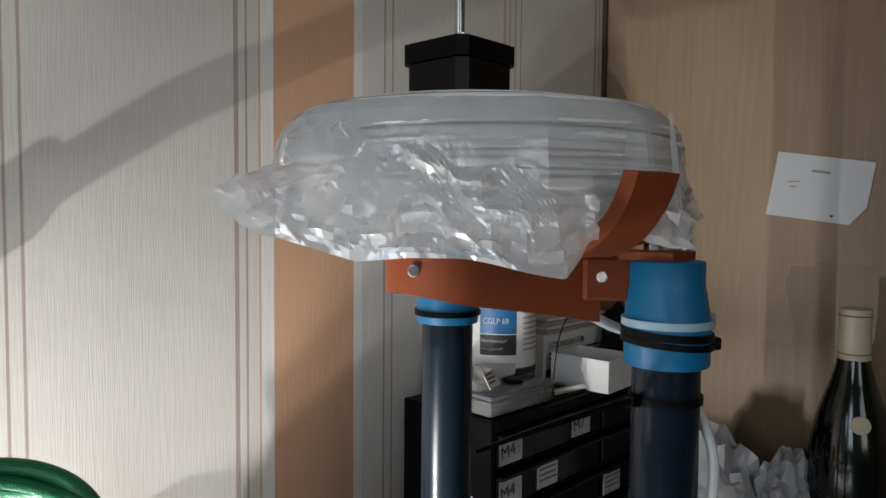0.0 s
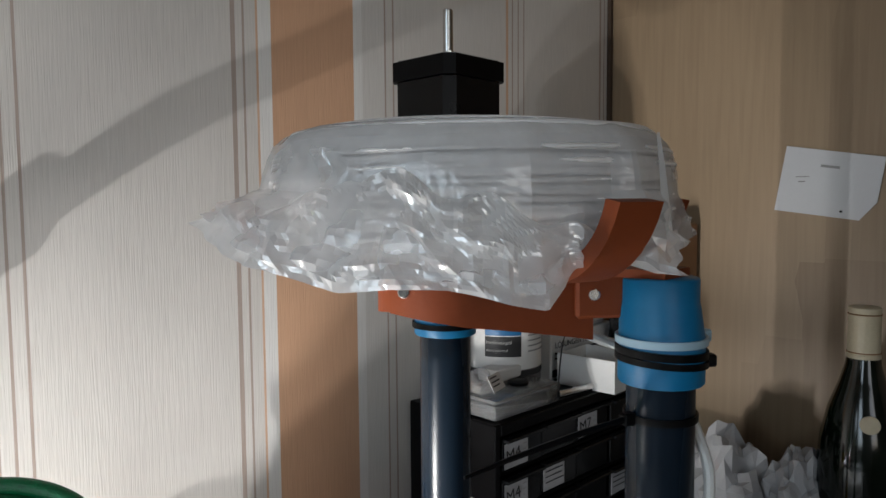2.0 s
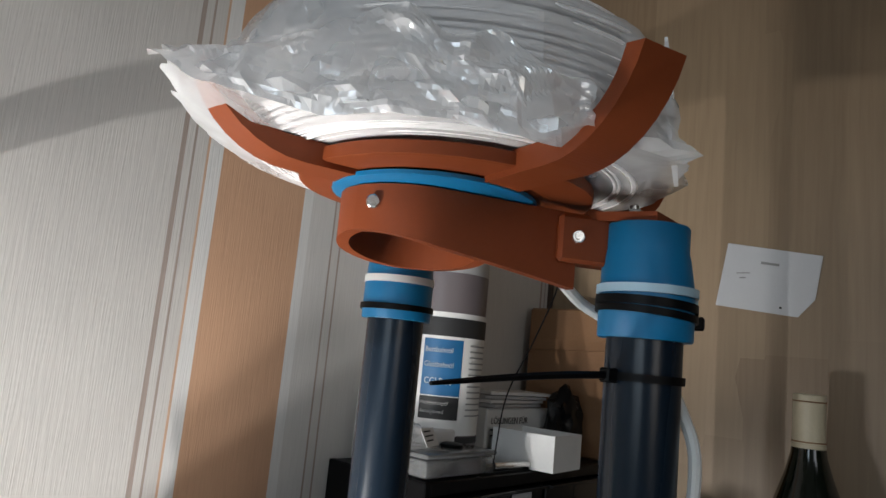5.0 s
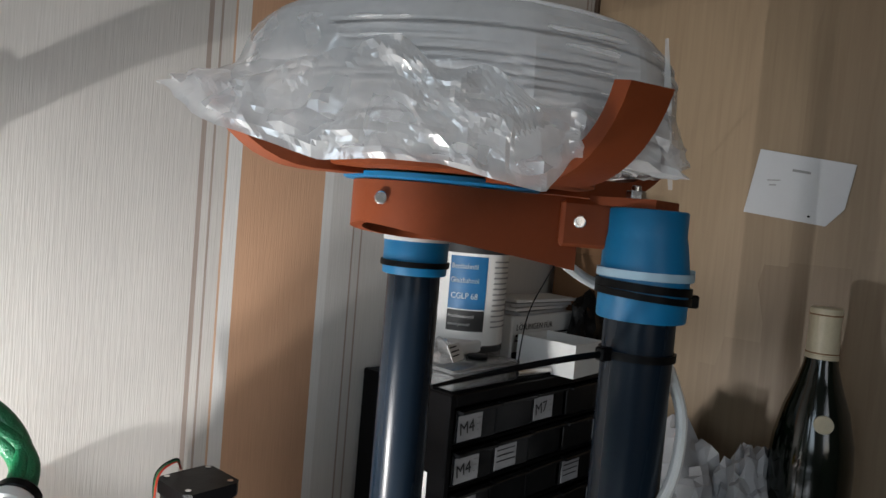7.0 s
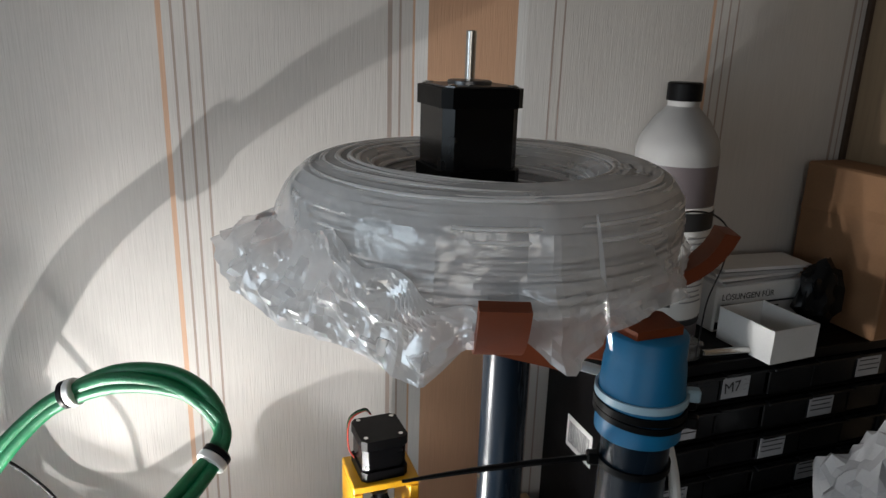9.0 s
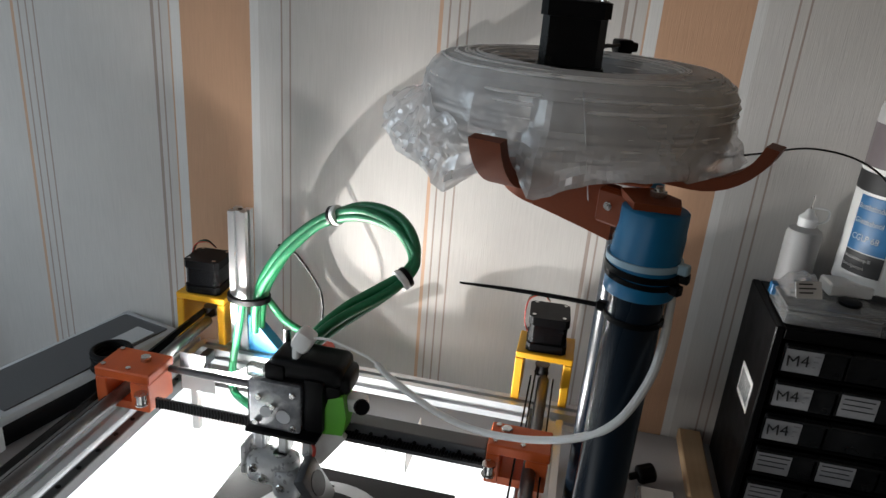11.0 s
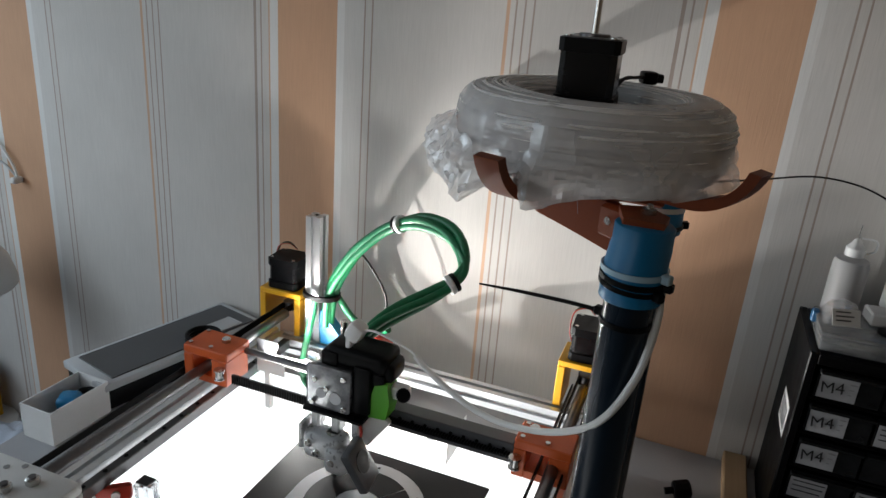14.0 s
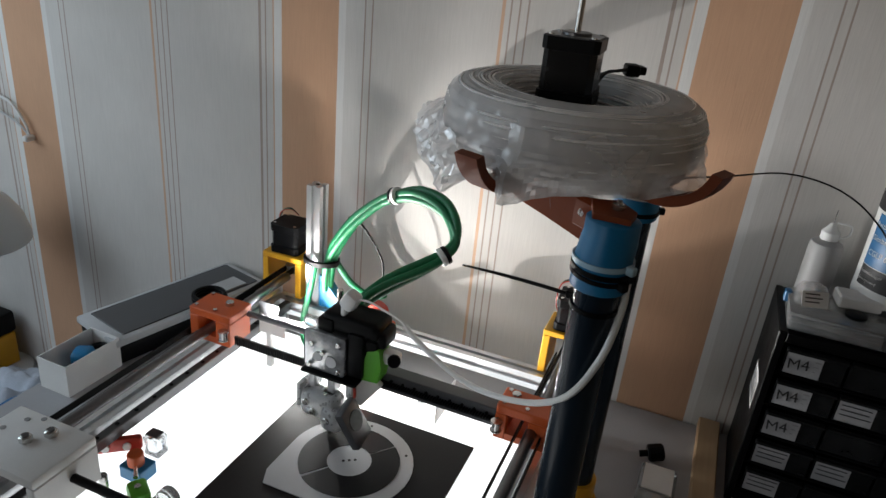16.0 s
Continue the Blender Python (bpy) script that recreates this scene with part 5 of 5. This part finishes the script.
def build_post_and_hose():
    p = thing("profile_post", "upright aluminium profile post at the frame corner", "post", (-0.096, 0.461, 1.022))
    part("bar", profile_bar(B(), (-0.096, 0.461, 1.0225), (-0.096, 0.461, 1.190), 0.020), ALU, p)
    part("gusset", prism(B(), [(0, 0), (0.042, 0), (0.0, 0.046)], 0, 0.016, Matrix.Translation((-0.0855, 0.469, 1.0225)) @ Matrix.Rotation(radians(90), 4, "X")), BLUE, p, "blue printed corner gusset")
    part("end_hole", lathe(B(), [(0.0028, 0), (0.0028, 0.0004)], -0.096, 0.461, 12, 1.1903), BLACK, p)
    bm = B()
    rows = []
    for i in range(40):
        a = 2 * math.pi * i / 40
        c, s = math.cos(a), math.sin(a)
        rows.append([(-0.087 + q * 1.25 * c, 0.459 + q * s, 1.088 + h) for q, h in ((0.0165, -0.004), (0.0200, -0.003), (0.0200, 0.003), (0.0165, 0.004))])
    part("strap", ring_mesh(bm, rows, loop=True), BLACK, p, "wide black strap")
    h = thing("hose_bundle", "looped bundle of green braided cable sleeves", "cable sleeve", (-0.07, 0.455, 1.09))
    line = [(-0.076, 0.456, 1.050), (-0.074, 0.456, 1.085), (-0.066, 0.458, 1.113), (-0.042, 0.462, 1.152), (-0.012, 0.466, 1.183), (0.012, 0.464, 1.198), (0.045, 0.452, 1.211), (0.080, 0.436, 1.211), (0.104, 0.418, 1.202), (0.115, 0.404, 1.186), (0.108, 0.390, 1.171), (0.090, 0.372, 1.158), (0.070, 0.352, 1.147), (0.055, 0.334, 1.137), (0.044, 0.318, 1.126)]
    for k, (ox, oz, rr) in enumerate(((0.0, 0.0038, 0.0052), (0.0038, -0.0030, 0.0050), (-0.0038, -0.0028, 0.0046))):
        pts = []
        for i, q in enumerate(line):
            sp = 0.55 + 0.9 * abs(math.sin(i * 0.62 + 0.4))
            ph = 0.25 * i
            pts.append((q[0] + sp * (ox * math.cos(ph) - oz * math.sin(ph)) * 0.5, q[1] + sp * ox * 0.8, q[2] + sp * (oz * math.cos(ph) + ox * math.sin(ph))))
        part("sleeve", tube(B(), smooth_path(pts), rr, 12), HOSE, h)
    part("sleeve", tube(B(), smooth_path([(-0.088, 0.444, 1.085), (-0.092, 0.440, 1.050), (-0.094, 0.430, 1.018), (-0.092, 0.425, 0.985), (-0.070, 0.412, 0.980), (-0.045, 0.40, 0.980)]), 0.0045, 10), HOSE, h)
    part("sleeve", tube(B(), smooth_path([(-0.070, 0.468, 1.085), (-0.050, 0.476, 1.055), (-0.020, 0.474, 1.045), (0.006, 0.462, 1.060)]), 0.0045, 10), HOSE, h)
    for i in (5, 10):
        a, b = Vector(line[i]), Vector(line[i + 1])
        d = (b - a).normalized()
        part("band", cyl(B(), a - d * 0.001, a + d * 0.005, 0.0108, 18, 0.0008), PTFE, h, "white tie band")
        part("band", cyl(B(), a - d * 0.006, a - d * 0.0012, 0.0106, 18, 0.0008), BLACK, h, "black tie band")
    c = thing("black_cable", "thin black cable hanging behind the printer", "cable", (-0.06, 0.48, 1.15))
    part("lead", tube(B(), smooth_path([(-0.060, 0.478, 1.148), (-0.045, 0.485, 1.140), (-0.025, 0.490, 1.112), (-0.012, 0.490, 1.085), (-0.010, 0.485, 1.040)]), 0.0016, 8), BLACK, c)
    r = thing("belt_idler", "red printed idler housing with steel wheel at the back bar", "idler", (0.010, 0.43, 1.0225))
    part("housing", box(B(), -0.010, 0.030, 0.425, 0.452, 1.0226, 1.034, 0.002), ORANGE, r)
    part("wheel_guard", cyl(B(), (0.010, 0.424, 1.050), (0.010, 0.440, 1.050), 0.0155, 24, 0.002), RED, r)
    part("wheel", cyl(B(), (0.010, 0.4215, 1.050), (0.010, 0.4238, 1.050), 0.010, 20, 0.0006), BLACK, r)
    part("hub", cyl(B(), (0.010, 0.4195, 1.050), (0.010, 0.4213, 1.050), 0.004, 12), STEEL, r)


def build_front_corner():
    """The white corner block and the small coloured clips at the bed's front left."""
    t = thing("corner_block", "white printed corner block with two steel nuts", "corner block", (-0.12, 0.05, 1.03))
    z = 1.070
    bm = B()
    box(bm, -0.172, -0.083, 0.020, 0.084, z - 0.010, z, 0.002, 2)
    box(bm, -0.172, -0.158, 0.020, 0.084, 1.0225, z - 0.010, 0.001)
    box(bm, -0.092, -0.083, 0.020, 0.084, 1.0225, z - 0.010, 0.001)
    part("block", bm, WHITE_P, t)
    for x, y in ((-0.127, 0.052), (-0.115, 0.067)):
        part("nut", lathe(B(), [(0.0056, 0), (0.0056, 0.005), (0.0045, 0.0056)], x, y, 6, z + 0.0002), STEEL, t)
        part("bolt", lathe(B(), [(0.003, 0.0057), (0.003, 0.0072)], x, y, 12, z), DARK_STEEL, t)
    for x, y in ((-0.150, 0.072), (-0.138, 0.079), (-0.158, 0.055)):
        part("hole", lathe(B(), [(0.0026, 0), (0.0026, 0.0003)], x, y, 12, z + 0.0002), INK_G, t)
    part("front_rod", cyl(B(), (-0.082, 0.056, 1.046), (0.250, 0.056, 1.046), 0.004, 12), BLACK, t, "black cross rod")
    c = thing("belt_tensioner", "red printed tensioner arm with blue and orange clips", "tensioner", (-0.11, 0.15, 0.974))
    m = Matrix.Translation((-0.122, 0.142, 0.9745)) @ Matrix.Rotation(radians(40), 4, "Z")
    bm = B()
    box(bm, -0.024, 0.020, -0.004, 0.004, 0.020, 0.036, 0.003, 2)
    bmesh.ops.transform(bm, matrix=m, verts=bm.verts)
    part("arm", bm, RED, c)
    for dx in (-0.014, 0.006):
        q = m @ Vector((dx, -0.0045, 0.028))
        part("roller", cyl(B(), q, q + (m.to_3x3() @ Vector((0, -0.002, 0))), 0.004, 14), WHITE_P, c)
    part("clip", cyl(B(), (-0.099, 0.137, 0.990), (-0.099, 0.137, 1.004), 0.008, 16, 0.001), ORANGE, c)
    part("base", box(B(), -0.113, -0.086, 0.128, 0.150, 0.9745, 0.990, 0.001), BLUE, c)
    part("lever", box(B(), -0.088, -0.062, 0.105, 0.124, 0.9745, 0.990, 0.004, 2, Matrix.Rotation(radians(-35), 4, "Z")), LIME, c)
    part("lever_screw", lathe(B(), [(0.003, 0), (0.003, 0.002)], -0.075, 0.114, 12, 0.9905), STEEL, c)
    part("link", cyl(B(), (-0.093, 0.131, 0.9935), (-0.083, 0.120, 0.9935), 0.0022, 10), STEEL, c)
    e = thing("end_stop", "small clear end stop switch on the bed", "switch", (-0.108, 0.172, 0.974))
    part("shell", box(B(), -0.117, -0.098, 0.164, 0.180, 0.9745, 0.998, 0.002, 2), CLEAR, e)
    part("top", box(B(), -0.115, -0.100, 0.166, 0.178, 0.9985, 1.001, 0.0008), GREY_D, e)
    solid("standing_pin", lathe(B(), [(0.0045, 0.0005), (0.0045, 0.030), (0.004, 0.031)], -0.102, 0.100, 14, 0.974), STEEL, "short steel pin standing on the bed", "pin")
    k = thing("wheel_bracket", "small white bracket with steel wheel on the bed", "bracket", (-0.04, 0.118, 0.974))
    part("plate", box(B(), -0.062, -0.022, 0.104, 0.122, 0.9745, 0.981, 0.001), GREY_L, k)
    part("wheel", cyl(B(), (-0.040, 0.110, 0.992), (-0.040, 0.121, 0.992), 0.0105, 18, 0.001), CLEAR, k)


def build_left_side():
    # open white card box with a blue clip in it
    m = Matrix.Translation((-0.311, 0.262, TABLE_Z)) @ Matrix.Rotation(radians(-1), 4, "Z")
    w = thing("card_box", "open white cardboard box with blue and black bits inside", "box", (-0.311, 0.262, TABLE_Z))
    hx, hy, h = 0.0235, 0.0400, 0.043
    for x0, x1, y0, y1, z0, z1 in ((-hx, hx, -hy, hy, 0.0005, 0.0015), (-hx, -hx + 0.0014, -hy, hy, 0.0015, h), (hx - 0.0014, hx, -hy, hy, 0.0015, h), (-hx + 0.0014, hx - 0.0014, -hy, -hy + 0.0014, 0.0015, h), (-hx + 0.0014, hx - 0.0014, hy - 0.0014, hy, 0.0015, h)):
        bm = box(B(), x0, x1, y0, y1, z0, z1)
        bmesh.ops.transform(bm, matrix=m, verts=bm.verts)
        part("panel", bm, WHITE_C, w)
    solid("blue_clip", box(B(), -0.322, -0.298, 0.252, 0.278, TABLE_Z + 0.002, TABLE_Z + 0.038, 0.006, 3, Matrix.Rotation(0.5, 4, "Z")), BLUE, "blue plastic clip inside the white box", "clip")
    solid("black_spool_bit", torus(B(), (-0.309, 0.288, TABLE_Z + 0.026), 0.009, 0.0045, 24, 8), BLACK, "small black ring inside the white box", "ring")
    # flat grey device with a dark top, leaning on the wall
    d = thing("flat_tray", "light grey flat device with a dark recessed top", "tray", (-0.32, 0.42, TABLE_Z))
    M = Matrix.Translation((-0.3015, 0.430, TABLE_Z)) @ Matrix.Rotation(radians(-14), 4, "Z")
    for nm, m_, b_ in (("underside", BLACK, (-0.044, 0.044, -0.125, 0.115, 0.0006, 0.0278, 0.004, 2)), ("shell", GREY_L, (-0.047, 0.047, -0.128, 0.118, 0.0280, 0.039, 0.003, 2)), ("screen", GREY_D, (-0.038, 0.038, -0.112, 0.108, 0.0392, 0.0400, 0.001)), ("keys", GREY_L, (0.004, 0.034, 0.045, 0.090, 0.0402, 0.0412, 0.001))):
        bm = box(B(), *b_)
        bmesh.ops.transform(bm, matrix=M, verts=bm.verts)
        part(nm, bm, m_, d)
    r = thing("cable_coil", "small black coil of cable on the grey tray", "cable coil", (-0.245, 0.425, TABLE_Z + 0.037))
    for k in range(5):
        part("turn", torus(B(), (-0.246 + 0.001 * (k % 2), 0.425, TABLE_Z + 0.0415 + 0.0048 * k), 0.0215 - 0.0008 * (k % 3), 0.0030, 32, 8), BLACK, r)
    solid("blue_strip", box(B(), -0.192, -0.176, 0.405, 0.460, TABLE_Z + 0.0006, TABLE_Z + 0.012, 0.002, 1, Matrix.Rotation(0.3, 4, "Z")), BLUE, "small blue plastic strip on the bench", "strip")
    # heap of cloth with blue straps
    bm = B()
    bmesh.ops.create_grid(bm, x_segments=60, y_segments=50, size=0.5)
    for v in bm.verts:
        x, y = v.co.x * 0.40, v.co.y * 0.34
        e = max(0.0, 1 - (x / 0.2) ** 2 - (y / 0.17) ** 2) ** 0.5
        f = abs(noise.noise(Vector((x * 16, y * 16, 2)))) * 0.05 + abs(noise.noise(Vector((x * 38, y * 38, 5)))) * 0.018
        v.co = Vector((-0.70 + x, 0.375 + y, SIDE_Z + 0.001 + (0.040 + 1.2 * f) * e))
    solid("folded_blanket", bm, CLOTH, "crumpled pale blue cloth bundle on the side table", "cloth", sharp=60)
    s = thing("blue_straps", "tangled blue and black straps on the cloth", "straps", (-0.65, 0.35, SIDE_Z + 0.04))
    rng = random.Random(3)
    for k in range(6):
        pts = []
        x, y = -0.72 + rng.uniform(0, 0.08), 0.35 + rng.uniform(-0.03, 0.05)
        for i in range(5):
            pts.append((x + 0.02 * i + rng.uniform(-0.012, 0.012), y + rng.uniform(-0.02, 0.03), SIDE_Z + 0.040 + rng.uniform(0.0, 0.030)))
        part("strap", tube(B(), smooth_path(pts), 0.0045, 8), BLUE_C if k % 3 else BLACK, s)
    o = thing("orange_tool_case", "orange and black tool case on the side table", "tool case", (-0.88, 0.47, SIDE_Z))
    part("case", box(B(), -0.93, -0.825, 0.42, 0.54, SIDE_Z + 0.0006, SIDE_Z + 0.085, 0.006, 2), YELLOW, o)
    part("lid", box(B(), -0.932, -0.823, 0.418, 0.542, SIDE_Z + 0.0855, SIDE_Z + 0.130, 0.006, 2), BLACK, o)
    # desk lamp: slotted neck and round shade
    l = thing("desk_lamp", "white enamel desk lamp with slotted neck and round shade", "lamp", (-0.842, 0.49, SIDE_Z))
    cx, cy = -0.724, 0.43
    part("shade", lathe(B(), [(0.082, 0.9640), (0.0835, 0.9660), (0.082, 0.9780), (0.074, 1.0080), (0.058, 1.0340), (0.036, 1.0500), (0.030, 1.0540)], cx, cy, 44), LAMP_W, l)
    part("neck", lathe(B(), [(0.030, 1.0542), (0.031, 1.0580), (0.031, 1.1110), (0.026, 1.1220), (0.010, 1.1260)], cx, cy, 32), LAMP_W, l)
    for k in range(14):
        a = 2 * math.pi * k / 14
        m = Matrix.Translation((cx, cy, 0)) @ Matrix.Rotation(a, 4, "Z")
        bm = box(B(), 0.0305, 0.0316, -0.002, 0.002, 1.0710, 1.0980)
        bmesh.ops.transform(bm, matrix=m, verts=bm.verts)
        part("slot", bm, INK, l)
    part("stand", cyl(B(), (cx - 0.12, cy + 0.06, SIDE_Z + 0.012), (cx - 0.12, cy + 0.06, 1.2060), 0.007, 14), LAMP_W, l)
    part("arm", tube(B(), smooth_path([(cx - 0.12, cy + 0.06, 1.2010), (cx - 0.07, cy + 0.035, 1.2110), (cx - 0.02, cy + 0.01, 1.1710), (cx, cy, 1.1240)]), 0.006, 10), LAMP_W, l)
    part("base", lathe(B(), [(0.075, 0.0006), (0.076, 0.004), (0.072, 0.014), (0.020, 0.018)], cx - 0.12, cy + 0.06, 36, SIDE_Z), LAMP_W, l)
    c = thing("wall_cable", "thin pale cable looped on a wall hook", "cable", (-0.700, 0.553, 1.112))
    part("lead", tube(B(), smooth_path([(-0.830, 0.553, 1.157), (-0.790, 0.552, 1.174), (-0.750, 0.552, 1.167), (-0.725, 0.552, 1.137), (-0.718, 0.552, 1.117)]), 0.0022, 8), WHITE_P, c)
    part("lead", tube(B(), smooth_path([(-0.840, 0.549, 1.147), (-0.790, 0.548, 1.152), (-0.740, 0.549, 1.137), (-0.718, 0.551, 1.117)]), 0.0018, 8), GREY_L, c)
    part("hook", box(B(), -0.723, -0.712, 0.540, 0.5585, 1.108, 1.118, 0.002), WHITE_P, c)


def build_added_lamp():
    """Made-up holders of the added lamps: a foot on the bed and shields that cut the beam."""
    t = thing("added_lamp", "made-up lamp holder with shield plates that shape the light", "light", (LAMP_AT.x, LAMP_AT.y, 0.9745))
    for p in (LAMP_AT, LAMP_AT_2):
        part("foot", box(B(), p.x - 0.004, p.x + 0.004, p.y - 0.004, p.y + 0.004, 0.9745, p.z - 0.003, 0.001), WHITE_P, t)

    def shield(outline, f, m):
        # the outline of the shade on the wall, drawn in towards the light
        y = LAMP_AT.y + f * (WALL_Y - LAMP_AT.y)
        near = [(LAMP_AT.x + f * (x - LAMP_AT.x), LAMP_AT.z + f * (z - LAMP_AT.z)) for x, z in outline]
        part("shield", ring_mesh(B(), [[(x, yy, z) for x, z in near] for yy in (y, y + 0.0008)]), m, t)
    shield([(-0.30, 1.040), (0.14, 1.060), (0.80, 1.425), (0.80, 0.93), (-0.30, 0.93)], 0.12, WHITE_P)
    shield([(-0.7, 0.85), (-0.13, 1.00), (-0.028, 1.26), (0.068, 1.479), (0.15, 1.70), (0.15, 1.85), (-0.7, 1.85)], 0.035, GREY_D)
    part("shield", box(B(), LAMP_AT.x - 0.012, LAMP_AT.x + 0.025, LAMP_AT.y - 0.0052, LAMP_AT.y - 0.0042, LAMP_AT.z - 0.006, LAMP_AT.z + 0.010), WHITE_P, t)
    part("shield", box(B(), LAMP_AT_2.x + 0.030, LAMP_AT_2.x + 0.031, 0.355, 0.415, 0.9745, LAMP_AT_2.z + 0.190 * 0.030 / 0.73), WHITE_P, t)


build_room()
build_bench()
build_side_table()
build_pipes()
build_holder()
build_coil()
build_bag()
build_top_motor()
build_cabinet()
build_cabinet_top()
build_east_side()
build_printer()
build_head()
build_post_and_hose()
build_front_corner()
build_left_side()
build_added_lamp()
